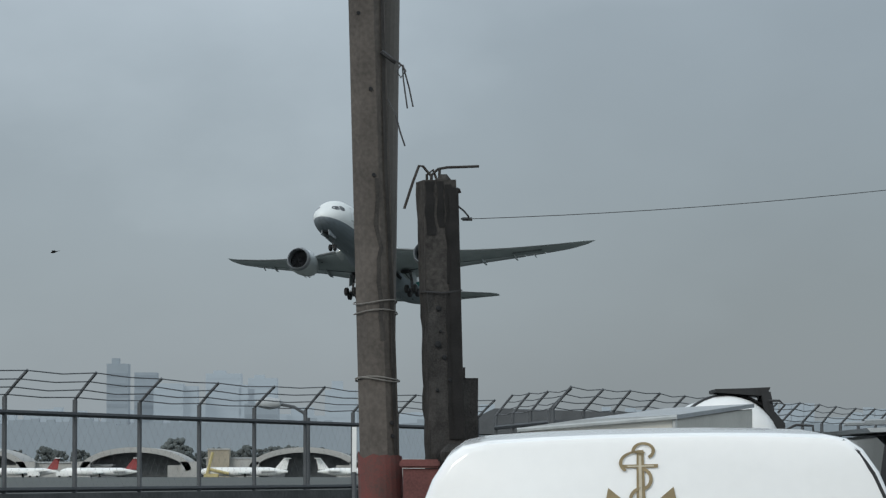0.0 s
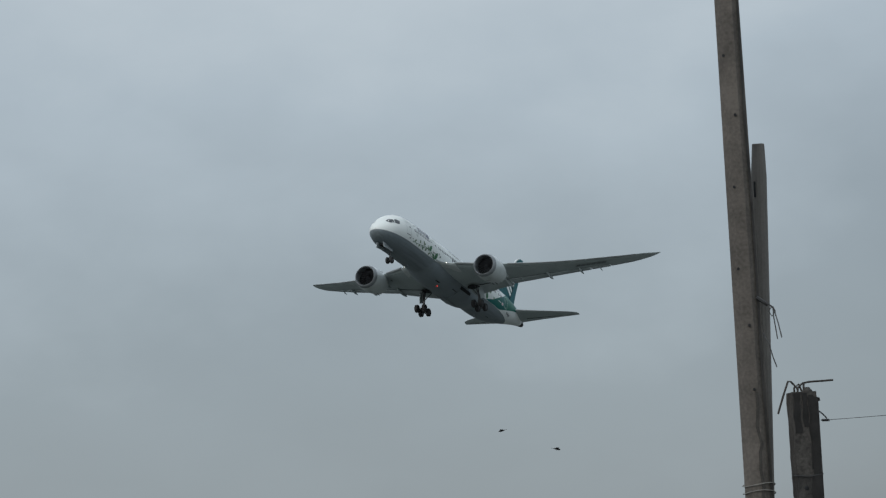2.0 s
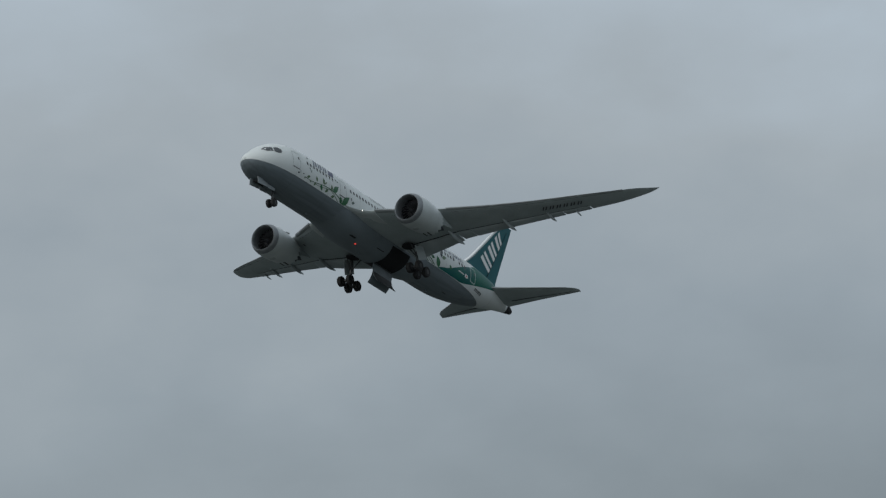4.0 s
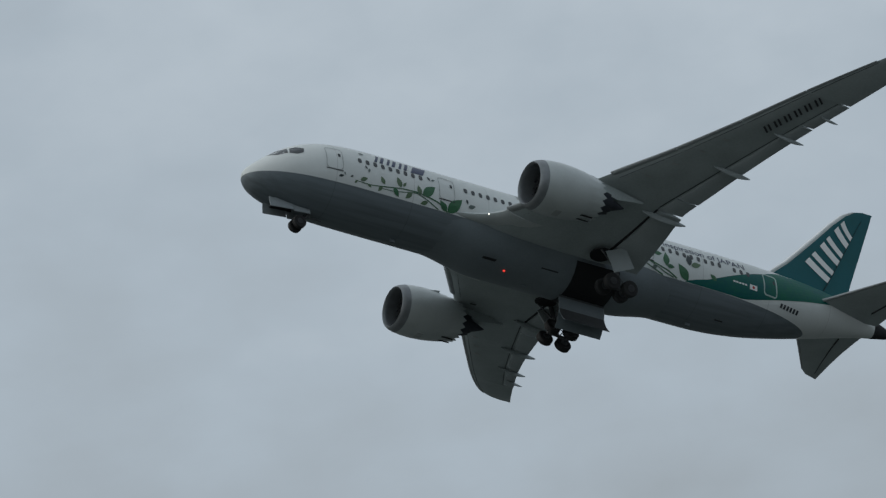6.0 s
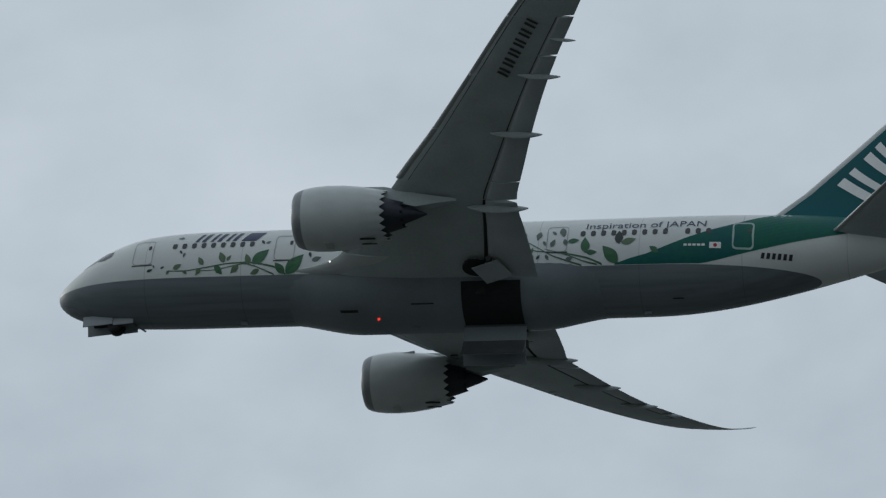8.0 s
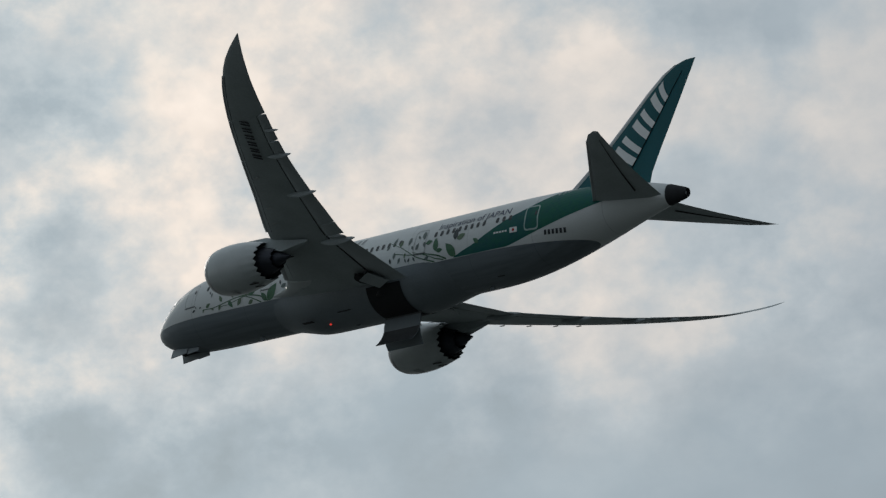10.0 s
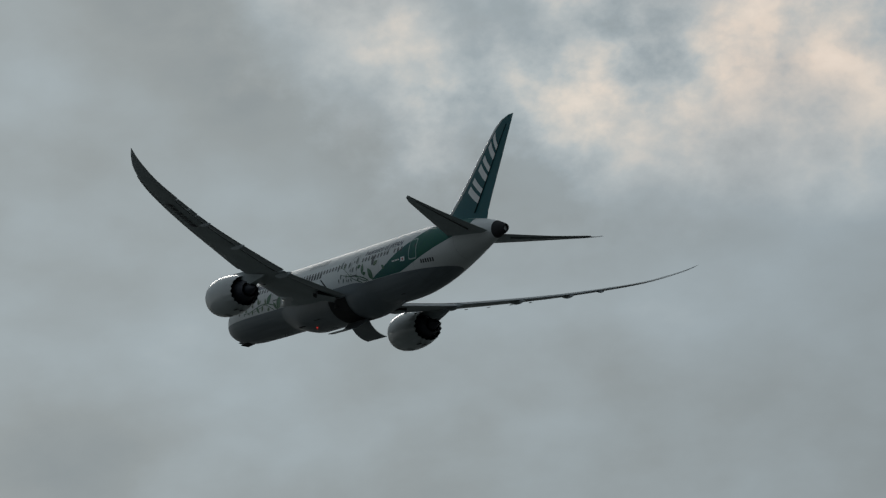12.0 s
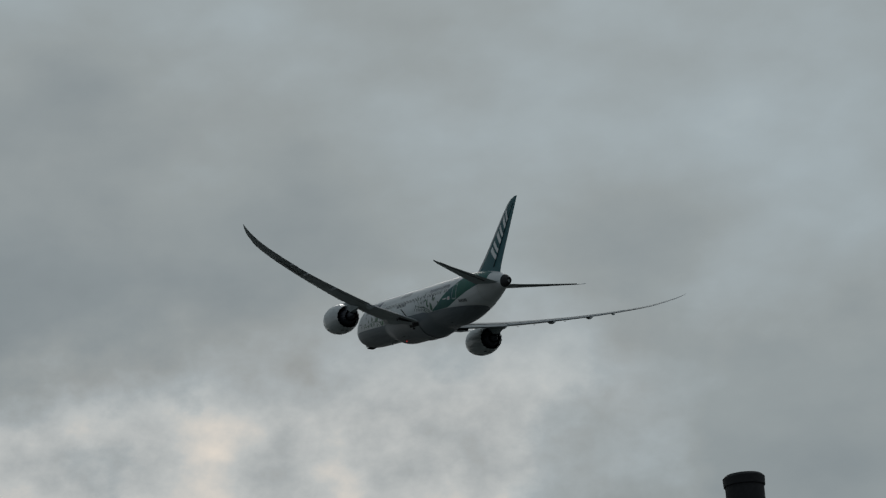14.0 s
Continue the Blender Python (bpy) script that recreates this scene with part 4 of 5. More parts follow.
def wing_at(y, s):
    """The point of the wing at a span and a share of the chord."""
    le, te, z, tw, th = curve_through(WING, -y)
    return Vector((le + (te - le) * s, y, z + tw * (0.5 - s)))


def wing_ring(y, a, b, side, drop=0.0, back=0.0, fat=1.0, n=9):
    th = float(curve_through(WING, -y)[4])
    p, q = wing_at(y, a), wing_at(y, b)
    q = q + Vector((-back, 0, -drop))
    p = p + Vector((-back, 0, -drop * 0.3))
    return [Vector((v.x, v.y * side, v.z)) for v in foil(p, q, th * fat, n)]


def mirrored(points, side):
    return [Vector((p[0], p[1] * side, p[2])) for p in points]


def build_wing(parent, side):
    ys = [2.2, 3, 4, 5.5, 7, 8.5, 9.6, 11, 12.5, 14, 15.5, 17.5, 19.3, 21.3, 23.4]
    w = part("wing", loft([wing_ring(y, 0.0, 0.82, side) for y in ys]), M_WING, parent, "grey wing underside with raked upswept tip", True)
    tip = [23.4, 24.6, 25.6, 26.5, 27.3, 28.0, 28.6, 29.1, 29.5, 29.8, 29.96]
    part("raked_wing_tip", loft([wing_ring(y, 0.0, 1.0, side) for y in tip]), M_WING, w, "", True)
    # drooped leading-edge slats, a black strip behind them painted as gap shade
    for y0, y1 in ((4.6, 8.3), (11.2, 15.2), (15.3, 19.3), (19.4, 23.4), (23.5, 27.4)):
        rows = [y0 + (y1 - y0) * k / 5 for k in range(6)]
        part("slat", loft([wing_ring(y, -0.022, 0.085, side, 0.025, -0.04, 0.45, 7) for y in rows]), M_SLAT, w, "", True)
        part("slat_gap", loft([wing_ring(y, 0.07, 0.1, side, 0.03, 0, 0.7, 7) for y in rows]), M_GAP, w, "", True)
    # flaps and aileron, lowered a little, the slot's shade painted black ahead of them
    for name, y0, y1, drop in (("inboard_flap", 3.0, 9.5, 0.3), ("flaperon", 9.62, 11.0, 0.12), ("outboard_flap", 11.1, 20.6, 0.14), ("aileron", 20.7, 23.3, 0.06)):
        rows = [y0 + (y1 - y0) * k / 6 for k in range(7)]
        part(name, loft([wing_ring(y, 0.76, 1.0, side, drop * (1 - y / 40), 0.04, 0.46) for y in rows]), M_FLAP, w, "", True)
        part("flap_slot", loft([wing_ring(y, 0.742, 0.772 if y < 9.6 else 0.757, side, 0.0, 0, 0.42, 7) for y in rows]), M_GAP, w, "", True)
    # canoe fairings of the flap tracks
    for y, ln, r in ((9.06, 3.6, 0.3), (14.97, 3.0, 0.24), (19.33, 2.4, 0.19), (21.9, 1.4, 0.12)):
        tail = wing_at(y, 1.0) + Vector((-0.68, 0, -0.28))
        head = wing_at(y, 1.0) + Vector((ln - 0.6, 0, -0.06))
        rings = []
        for k in range(11):
            s = k / 10
            rr = r * (math.sin(math.pi * min(1, s * 0.93 + 0.045)) ** 0.7)
            p = head.lerp(tail, s) + Vector((0, 0, -0.35 * r * math.sin(math.pi * s)))
            rings.append([Vector((p.x, side * (p.y + rr * 0.62 * math.cos(a)), p.z + rr * math.sin(a))) for a in [2 * math.pi * i / 10 for i in range(10)]])
        part("flap_track_fairing", loft(rings), M_FLAP, w, "", True)
    # sealed access panels under the wing
    for y in (8.2, 12.4, 14.2, 16.0, 17.6):
        p = wing_at(y, 0.2)
        th = float(curve_through(WING, -y)[4])
        part("access_panel", box(0.5, 0.16, 0.02, (p.x, side * y, p.z - th * 0.36 - 0.05)), M_GAP if y < 9 else M_LINE, w)
    if side > 0:
        for k in range(12):
            y = 19.5 + 0.68 * (k // 2) + 0.27 * (k % 2)
            p, th = wing_at(y, 0.4), float(curve_through(WING, -y)[4])
            part("registration_bar", box(0.7, 0.15, 0.02, (p.x, y, p.z - th * 0.31 - 0.03), turn=Matrix.Rotation(radians(13.5), 4, "X") @ Matrix.Rotation(radians(38), 4, "Z")), M_INK, w)
    return w


def build_engine(parent, side):
    at = Vector((-17.75, 9.93 * side, -1.93))
    tilt = pose(0, 0, 0, 0, 1.5, 0)

    def ring(s, r, n=72, wave=0.0, sag=0.0):
        out = []
        for k in range(n):
            a = 2 * math.pi * k / n
            r1 = r * 1.045
            flat = 1.0 - 0.05 * max(0, -math.sin(a)) ** 3
            x = s - (wave * (1 if k % 4 == 0 else (-1 if k % 4 == 2 else 0)))
            out.append(at + tilt @ Vector((x, r1 * math.cos(a), r1 * flat * math.sin(a) + sag)))
        return out

    nac = part("engine_nacelle", loft([ring(-0.62, 1.78), ring(-1.2, 1.86), ring(-2.0, 1.9), ring(-3.0, 1.86), ring(-4.0, 1.74), ring(-4.8, 1.58), ring(-5.45, 1.42, wave=0.17),
                              ring(-5.43, 1.38, wave=0.17), ring(-4.7, 1.5), ring(-3.6, 1.55)], caps=False), M_NAC, parent, "pale grey engine nacelle with sawtooth rear edge", True)
    part("inlet_lip", loft([ring(-0.66, 1.785), ring(-0.3, 1.69), ring(-0.06, 1.575), ring(0.0, 1.5), ring(-0.07, 1.43), ring(-0.35, 1.39), ring(-0.9, 1.4), ring(-1.35, 1.42)], caps=False), M_LIP, nac, "dull metal inlet ring", True)
    fan = part("fan_disc", lathe([(-1.32, 1.41), (-1.34, 0.3)], at=at), M_GAP, nac)
    for k in range(18):
        a = 2 * math.pi * k / 18
        rings = []
        for r, ch, tw in ((0.35, 0.16, 20), (0.85, 0.22, 40), (1.36, 0.26, 58)):
            c, s = math.cos(a + r * 0.1), math.sin(a + r * 0.1)
            u = Vector((0, c, s))
            v = Vector((math.cos(radians(tw)), -s * math.sin(radians(tw)), c * math.sin(radians(tw))))
            o = at + Vector((-1.2, 0, 0)) + u * r
            w = Vector((math.sin(radians(tw)), s * math.cos(radians(tw)), -c * math.cos(radians(tw)))) * 0.015
            rings.append([o - v * ch + w, o + v * ch + w, o + v * ch - w, o - v * ch - w])
        part("fan_blade", loft(rings), M_FAN, nac)
    part("spinner", lathe([(-0.72, 0.01), (-0.8, 0.12), (-1.0, 0.25), (-1.25, 0.34)], at=at, sides=20), M_FAN, nac, "", True)
    part("core_nozzle", loft([ring(-4.2, 1.2, 40), ring(-5.2, 1.08, 40), ring(-5.9, 0.9, 40), ring(-6.5, 0.74, 40, wave=0.1), ring(-6.45, 0.68, 40), ring(-5.6, 0.7, 40)], caps=False), M_CORE, nac, "dark heat-stained core nozzle", True)
    part("exhaust_plug", loft([ring(-5.8, 0.62, 24), ring(-6.6, 0.5, 24), ring(-7.3, 0.28, 24), ring(-7.9, 0.05, 24)]), M_CORE, nac, "", True)
    # black ring painted as the shade inside the fan duct
    part("fan_duct_shadow", lathe([(-4.3, 1.5), (-4.3, 1.0)], at=at), M_GAP, nac)
    # pylon, strake, panels and badge
    rows = []
    for s, z0, z1, h in ((-1.6, 1.75, 1.95, 0.06), (-3.0, 1.6, 2.1, 0.26), (-5.2, 1.1, 2.0, 0.36), (-7.2, 0.55, 1.5, 0.34), (-8.6, 0.85, 1.3, 0.2), (-9.6, 1.05, 1.2, 0.05)):
        rows.append([at + Vector((s, -h, z0)), at + Vector((s, h, z0)), at + Vector((s, h * 0.9, z1)), at + Vector((s, -h * 0.9, z1))])
    part("engine_pylon", loft(rows), M_WING, parent, "", True)
    a = radians(48 if side < 0 else 132)
    up = Vector((0, math.cos(a), math.sin(a)))
    base = at + up * 1.84
    ac = Vector((0, -math.sin(a), math.cos(a))) * 0.03
    part("nacelle_strake", loft([[base + Vector((-1.9, 0, 0)) + ac, base + Vector((-3.3, 0, 0)) - up * 0.06 + ac, base + Vector((-3.3, 0, 0)) + up * 0.3 + ac, base + Vector((-2.1, 0, 0)) + up * 0.12 + ac],
                                 [base + Vector((-1.9, 0, 0)) - ac, base + Vector((-3.3, 0, 0)) - up * 0.06 - ac, base + Vector((-3.3, 0, 0)) + up * 0.3 - ac, base + Vector((-2.1, 0, 0)) + up * 0.12 - ac]]), M_NAC, nac)
    for da, sx, s0, mat in ((12, 0.46, -1.45, M_STRUT), (13, 0.28, -1.45, M_LINE), (-22, 0.4, -0.75, M_LIP), (8, 0.14, -3.7, M_LIP), (-80, 1.4, -4.3, M_GAP), (-95, 0.5, -2.2, M_LINE)):
        for face in (0, 180):
            a = radians(da if face == 0 else 180 - da)
            r = 1.79 + 0.11 * min(1, (-s0 - 0.5) / 1.2) - 0.13 * max(0, -s0 - 2.6) ** 1.15
            o = at + Vector((s0, r * math.cos(a), r * math.sin(a) * (0.97 if math.sin(a) < -0.5 else 1)))
            turn = Matrix.Rotation(a, 4, "X")
            part("nacelle_panel", box(sx, 0.03, min(sx, 0.42) * (0.35 if sx > 1 else 1), o, turn=turn), mat, nac)
    return nac


def build_tail(parent):
    # fin in the y = 0 plane, from its root to its tip: height, leading edge, trailing edge, thickness
    rows = [(2.4, -43.0, -52.5, 0.7), (3.4, -44.8, -52.6, 0.62), (5.0, -46.7, -53.15, 0.52), (7.5, -49.15, -54.1, 0.4), (9.8, -51.35, -54.95, 0.3), (11.0, -52.65, -55.4, 0.22), (11.6, -53.75, -55.6, 0.14), (11.85, -54.7, -55.72, 0.05)]

    def fin_ring(z, le, te, th, a=0.0, b=1.0, grow=0.0):
        p = foil((le + (te - le) * a, 0, 0), (le + (te - le) * b, 0, 0), th)
        return [Vector((v.x, v.z * (1 + grow) + (0), z)) for v in p]

    fin = part("tail_fin", loft([fin_ring(*r) for r in rows]), M_TEAL, parent, "green tail fin with a pale leading edge", True)
    lead = [(z, le + 0.03, le - (0.62 if z < 11.4 else 0.3), th * 0.95 + 0.07) for z, le, te, th in rows[:7]]
    part("fin_leading_edge", loft([fin_ring(*r, grow=0.12) for r in lead]), M_WHITE, fin, "white leading edge", True)
    part("rudder_joint", loft([[Vector((le + (te - le) * 0.70, s * (th * 0.36 + 0.01), z)) for s in (1, -1)] + [Vector((le + (te - le) * 0.705, s * (th * 0.35 + 0.01), z)) for s in (-1, 1)] for z, le, te, th in rows[1:6]]), M_GAP, fin)

    # white emblem: plain leaning strokes up the fin, on both faces
    def on_fin(c, z, side):
        zs = [r[0] for r in rows]
        le, te, th = (np.interp(z, zs, [r[k] for r in rows]) for k in (1, 2, 3))
        half = th * 0.62 * (1.48 * math.sqrt(c) - 0.63 * c - 1.76 * c**2 + 1.42 * c**3 - 0.5 * c**4) * 1.15
        return Vector((le + (te - le) * c, side * (half + 0.04), z))

    for side in (1, -1):
        for k in range(6):
            z0, wide = 4.2 + 1.86 * (k // 2) + 0.82 * (k % 2), 0.42 if k % 2 else 0.52
            loop = [(0.70 - 0.46 * i / 6, z0 + 1.35 * i / 6) for i in range(7)]
            bm = bmesh.new()
            a, b = ([bm.verts.new(on_fin(c, z + d, side)) for c, z in loop] for d in (0, wide))
            for i in range(6):
                bm.faces.new((a[i], b[i], b[i + 1], a[i + 1]))
            part("fin_emblem", bm, M_WHITE, fin, "leaning white stroke")
    for side in (1, -1):
        st = [(0.9, -47.8, -54.55, 1.05, 0.55), (2.2, -49.05, -54.72, 1.2, 0.48), (4.5, -50.85, -55.1, 1.47, 0.36), (7.0, -52.85, -55.65, 1.78, 0.26), (9.0, -54.45, -56.17, 2.04, 0.17), (9.7, -55.25, -56.36, 2.14, 0.11), (9.96, -55.95, -56.45, 2.19, 0.04)]
        stab = part("tailplane", loft([[Vector((v.x, v.y * side, v.z)) for v in foil((le, y, z + 0.08), (te, y, z - 0.05), th)] for y, le, te, z, th in st]), M_WING, parent, "", True)
        part("tailplane_leading_edge", loft([[Vector((v.x, v.y * side, v.z)) for v in foil((le + 0.03, y, z + 0.08), (le - 0.45, y, z + 0.06), th * 0.8)] for y, le, te, z, th in st[:5]]), M_SLAT, stab, "", True)
        part("elevator_joint", loft([[Vector((le + (te - le) * c, y * side, z + d)) for c, d in ((0.72, 0.1), (0.735, 0.1), (0.735, -th * 0.34), (0.72, -th * 0.37))] for y, le, te, z, th in st[1:5]]), M_GAP, stab)


def glyph_mesh(words, size):
    cu = bpy.data.curves.new("letter", "FONT")
    cu.body, cu.size = words, size
    tmp = new("letter", cu)
    me = bpy.data.meshes.new_from_object(tmp.evaluated_get(bpy.context.evaluated_depsgraph_get()))
    bpy.data.objects.remove(tmp)
    return me


def text_on_skin(words, x0, z0, size, parent, mat, side=1, stretch=1.0):
    """Lettering in the built-in font, letter by letter on the body's side from station x0 rearwards."""
    for k, ch in enumerate(words):
        if ch == " ":
            continue
        me, upto = glyph_mesh(ch, size), glyph_mesh(words[: k + 1], size)
        shift = max(v.co.x for v in upto.vertices) - max(v.co.x for v in me.vertices)
        for v in me.vertices:
            v.co = skin(x0 - (v.co.x + shift) * stretch, z0 + v.co.y, side, 0.028)
        me.materials.append(mat)
        new("letter", me).parent = parent


def leaf_outline(x, z, length, turn, wide=0.36):
    """A pointed leaf from its stalk at (x, z); turn in degrees, 0 rearwards, 90 up."""
    a = radians(turn)
    pts = []
    for k in range(13):
        s = k / 12
        pts.append((s, wide * math.sin(math.pi * s**0.85) * (1 - 0.15 * s)))
    pts += [(s, -w) for s, w in reversed(pts[1:-1])]
    return [(x - length * (s * math.cos(a) - w * math.sin(a)), z + length * (s * math.sin(a) + w * math.cos(a))) for s, w in pts]


def stem(points, width, body):
    """A curved painted twig through (station, height) points."""
    dense = []
    for i in range(len(points) - 1):
        for k in range(8):
            s = k / 8
            dense.append(tuple(np.array(points[i]) * (1 - s) + np.array(points[i + 1]) * s))
    dense.append(points[-1])
    for _ in range(3):
        dense = [dense[0]] + [tuple((np.array(dense[i - 1]) + 2 * np.array(dense[i]) + np.array(dense[i + 1])) / 4) for i in range(1, len(dense) - 1)] + [dense[-1]]
    bm = bmesh.new()
    n = len(dense)
    row = [[bm.verts.new(skin(x, z + d * width * (0.4 + 0.6 * i / n), 1, 0.022)) for d in (-0.5, 0.5)] for i, (x, z) in enumerate(dense)]
    for a, b in zip(row, row[1:]):
        bm.faces.new((a[0], a[1], b[1], b[0]))
    part("painted_twig", bm, M_STEM, body)


def rounded(x, z, w, h, r=0.45, n=5):
    """A rounded rectangle about (x, z)."""
    rr = r * min(w, h)
    out = []
    for cx, cz, a0 in ((w / 2 - rr, h / 2 - rr, 0), (-w / 2 + rr, h / 2 - rr, 90), (-w / 2 + rr, -h / 2 + rr, 180), (w / 2 - rr, -h / 2 + rr, 270)):
        for k in range(n):
            a = radians(a0 + 90 * k / (n - 1))
            out.append((x + cx + rr * math.cos(a), z + cz + rr * math.sin(a)))
    return out


def outline_on_skin(loop, width, side, off=0.022):
    bm = bmesh.new()
    cx, cz = sum(p[0] for p in loop) / len(loop), sum(p[1] for p in loop) / len(loop)
    fine = []
    for (x0, z0), (x1, z1) in zip(loop, loop[1:] + loop[:1]):
        k = max(1, int(math.hypot(x1 - x0, z1 - z0) / 0.12))
        fine += [(x0 + (x1 - x0) * i / k, z0 + (z1 - z0) * i / k) for i in range(k)]
    loop, n = fine, len(fine)
    rows = []
    for x, z in loop:
        d = math.hypot(x - cx, z - cz)
        rows.append((bm.verts.new(skin(x, z, side, off)), bm.verts.new(skin(cx + (x - cx) * (1 - width / d), cz + (z - cz) * (1 - width / d), side, off))))
    for i in range(n):
        a, b = rows[i], rows[(i + 1) % n]
        bm.faces.new((a[0], a[1], b[1], b[0]))
    return bm


def fairing(x, a, off=0.0):
    """A point of the belly fairing: a in degrees round from straight down."""
    hw, zc, hz = body_at(x)
    grow = min(1.0, max(0.0, (-14.6 - x) / 5.0)) * min(1.0, max(0.0, (x + 35.6) / 5.0))
    grow = grow * grow * (3 - 2 * grow)
    edge = max(0.0, 1 - (abs(a) / 68.0) ** 3)
    out = -0.05 + off + 0.76 * grow * edge
    c, s = math.sin(radians(a)), -math.cos(radians(a))
    return Vector((x, (hw + out * (1 - 0.35 * abs(c))) * c, zc + (hz + out) * s))


def build_body(parent):
    stations = [0.0, -0.05, -0.12, -0.25, -0.45, -0.7, -1.0, -1.5, -2, -2.5, -3, -3.6, -4.2, -5, -5.8, -7, -8, -9.2, -10.5] + [-10.5 - 2.21 * k for k in range(1, 12)] + [-37 - 0.9 * k for k in range(1, 21)] + [-55.6, -56.0]
    rings = []
    for x in stations:
        hw, zc, hz = body_at(x)
        rings.append([Vector((x, hw * math.cos(2 * math.pi * k / 56), zc + hz * math.sin(2 * math.pi * k / 56))) for k in range(56)])
    body = part("fuselage", loft(rings), M_BODY, parent, "white fuselage with grey belly and painted green leaves", True)
    rows = []
    for x, g in ((-54.6, 1.0), (-54.7, 1.03), (-55.6, 1.03), (-56.02, 1.03), (-56.3, 0.75), (-56.2, 0.55), (-55.8, 0.45)):
        hw, zc, hz = body_at(max(x, -56.0))
        rows.append([Vector((x, hw * g * math.cos(2 * math.pi * k / 28), zc + hz * g * math.sin(2 * math.pi * k / 28))) for k in range(28)])
    part("exhaust_cone", loft(rows, caps=False), M_SOOT, body, "dark sooty tail exhaust", True)
    # belly fairing, swelling gently out of the body's underside
    rows = [[fairing(x, a) for a in range(-96, 97, 8)] for x in [-14.6 - 0.7 * k for k in range(31)]]
    part("belly_fairing", loft(rows, caps=False, closed=False), M_BELLY, body, "grey belly fairing", True)
    # fillets that carry the leading edge into the body
    for side in (1, -1):
        rows = [[Vector((v.x, v.y * side, v.z)) for v in foil((le, y, z), (-25.0, y, z - 0.45), th, 11)] for y, le, z, th in ((2.3, -14.0, -1.0, 0.5), (2.75, -15.9, -0.98, 0.7), (3.05, -17.1, -0.95, 0.9), (3.4, -18.0, -0.9, 1.05), (3.9, -18.7, -0.85, 1.15), (4.5, -19.3, -0.78, 1.2))]
        part("wing_root_fillet", loft(rows), M_NAC, body, "", True)
        part("landing_light", lathe([(-18.26, 0.055), (-18.21, 0.05), (-18.2, 0.015)], at=(0, side * 3.53, -0.9), sides=14), M_LAMP, body, "lit landing lamp")
    # flight deck glazing
    for side in (1, -1):
        for loop in ([(-1.55, 0.45), (-2.1, 0.92), (-2.8, 1.12), (-2.68, 0.52), (-1.95, 0.30)], [(-2.78, 0.5), (-2.92, 1.1), (-3.4, 1.28), (-3.85, 1.12), (-3.75, 0.66), (-3.3, 0.46)]):
            dense = []
            for i in range(len(loop)):
                a, b = np.array(loop[i]), np.array(loop[(i + 1) % len(loop)])
                dense += [tuple(a + (b - a) * k / 4) for k in range(4)]
            part("flight_deck_window", on_skin(dense, side, 0.016), M_GLASS, body)
    # cabin windows and doors
    for side in (1, -1):
        xs = [-8.0 - 0.62 * k for k in range(9)] + [-16.7 - 0.63 * k for k in range(22)]
        xs += [-33.7 - 0.63 * k for k in range(9)] + [-40.1 - 0.63 * k for k in range(3)]
        for x in xs:
            part("cabin_window", on_skin(rounded(x, 0.96, 0.30, 0.46), side, 0.016), M_GLASS, body)
        for x, mat in ((-6.0, M_LINE), (-15.1, M_LINE), (-32.15, M_LINE), (-43.45, M_DOOREDGE)):
            part("cabin_door", outline_on_skin(rounded(x, 0.66, 1.3, 1.96, 0.2), 0.06 if mat is M_LINE else 0.13, side), mat, body)
            part("door_window", on_skin(rounded(x - 0.38, 0.96, 0.2, 0.36), side, 0.018), M_GLASS, body)
            if mat is M_LINE:
                part("door_sill", on_skin([(x + 0.66, -0.38), (x - 0.66, -0.38), (x - 0.66, -0.31), (x + 0.66, -0.31)], side, 0.024), M_INK, body)
    # green wave at the tail
    low = [(-35.7, -1.17), (-38.0, -1.18), (-41.0, -1.15), (-42.1, -0.9), (-43.4, -0.55), (-45.0, -0.12), (-47.0, 0.42), (-49.0, 0.92), (-51.5, 1.55)]
    high = [(-35.7, -1.12), (-36.75, -0.79), (-37.7, -0.56), (-38.66, -0.16), (-39.8, 0.35), (-41.4, 1.02), (-42.8, 1.52), (-44.2, 2.15), (-46.2, 3.0), (-49.0, 2.95), (-51.5, 2.6)]
    for side in (1, -1):
        part("green_wave", strip_on_skin(low, high, side, 0.012, 34, 10), M_GREEN, body, "green painted wave")
        part("emblem_flag", on_skin([(-41.45, -0.27), (-42.15, -0.27), (-42.15, 0.13), (-41.45, 0.13)], side, 0.03), M_WHITE, body, "small white and red flag")
        part("flag_disc", on_skin([(-41.8 + 0.12 * math.cos(radians(30 * k)), -0.07 + 0.12 * math.sin(radians(30 * k))) for k in range(12)], side, 0.036), M_RED, body)
        for k in range(6):
            x = -44.5 - 0.33 * k
            part("registration_bar", on_skin([(x, -0.76), (x - 0.2, -0.76), (x - 0.27, -0.44), (x - 0.07, -0.44)], side, 0.02), M_INK, body)
        for k in range(5):
            part("small_white_bar", on_skin([(-39.9 - 0.27 * k, -0.12), (-40.1 - 0.27 * k, -0.12), (-40.1 - 0.27 * k, 0.02), (-39.9 - 0.27 * k, 0.02)], side, 0.024), M_WHITE, body)
        # forward emblem: leaning dark blue strokes and a slanted flash
        for k in range(6):
            x = -9.22 - 0.98 * (k // 2) - 0.42 * (k % 2)
            bm = bmesh.new()
            steps = [(1.27 + 0.85 * i / 5, 0.38 * i / 5) for i in range(6)]
            a = [bm.verts.new(skin(x - d, z, side, 0.024)) for z, d in steps]
            b = [bm.verts.new(skin(x - d - (0.25 if k % 2 else 0.2), z, side, 0.024)) for z, d in steps]
            for i in range(5):
                bm.faces.new((a[i], b[i], b[i + 1], a[i + 1]))
            part("emblem_stroke", bm, M_NAVY, body)
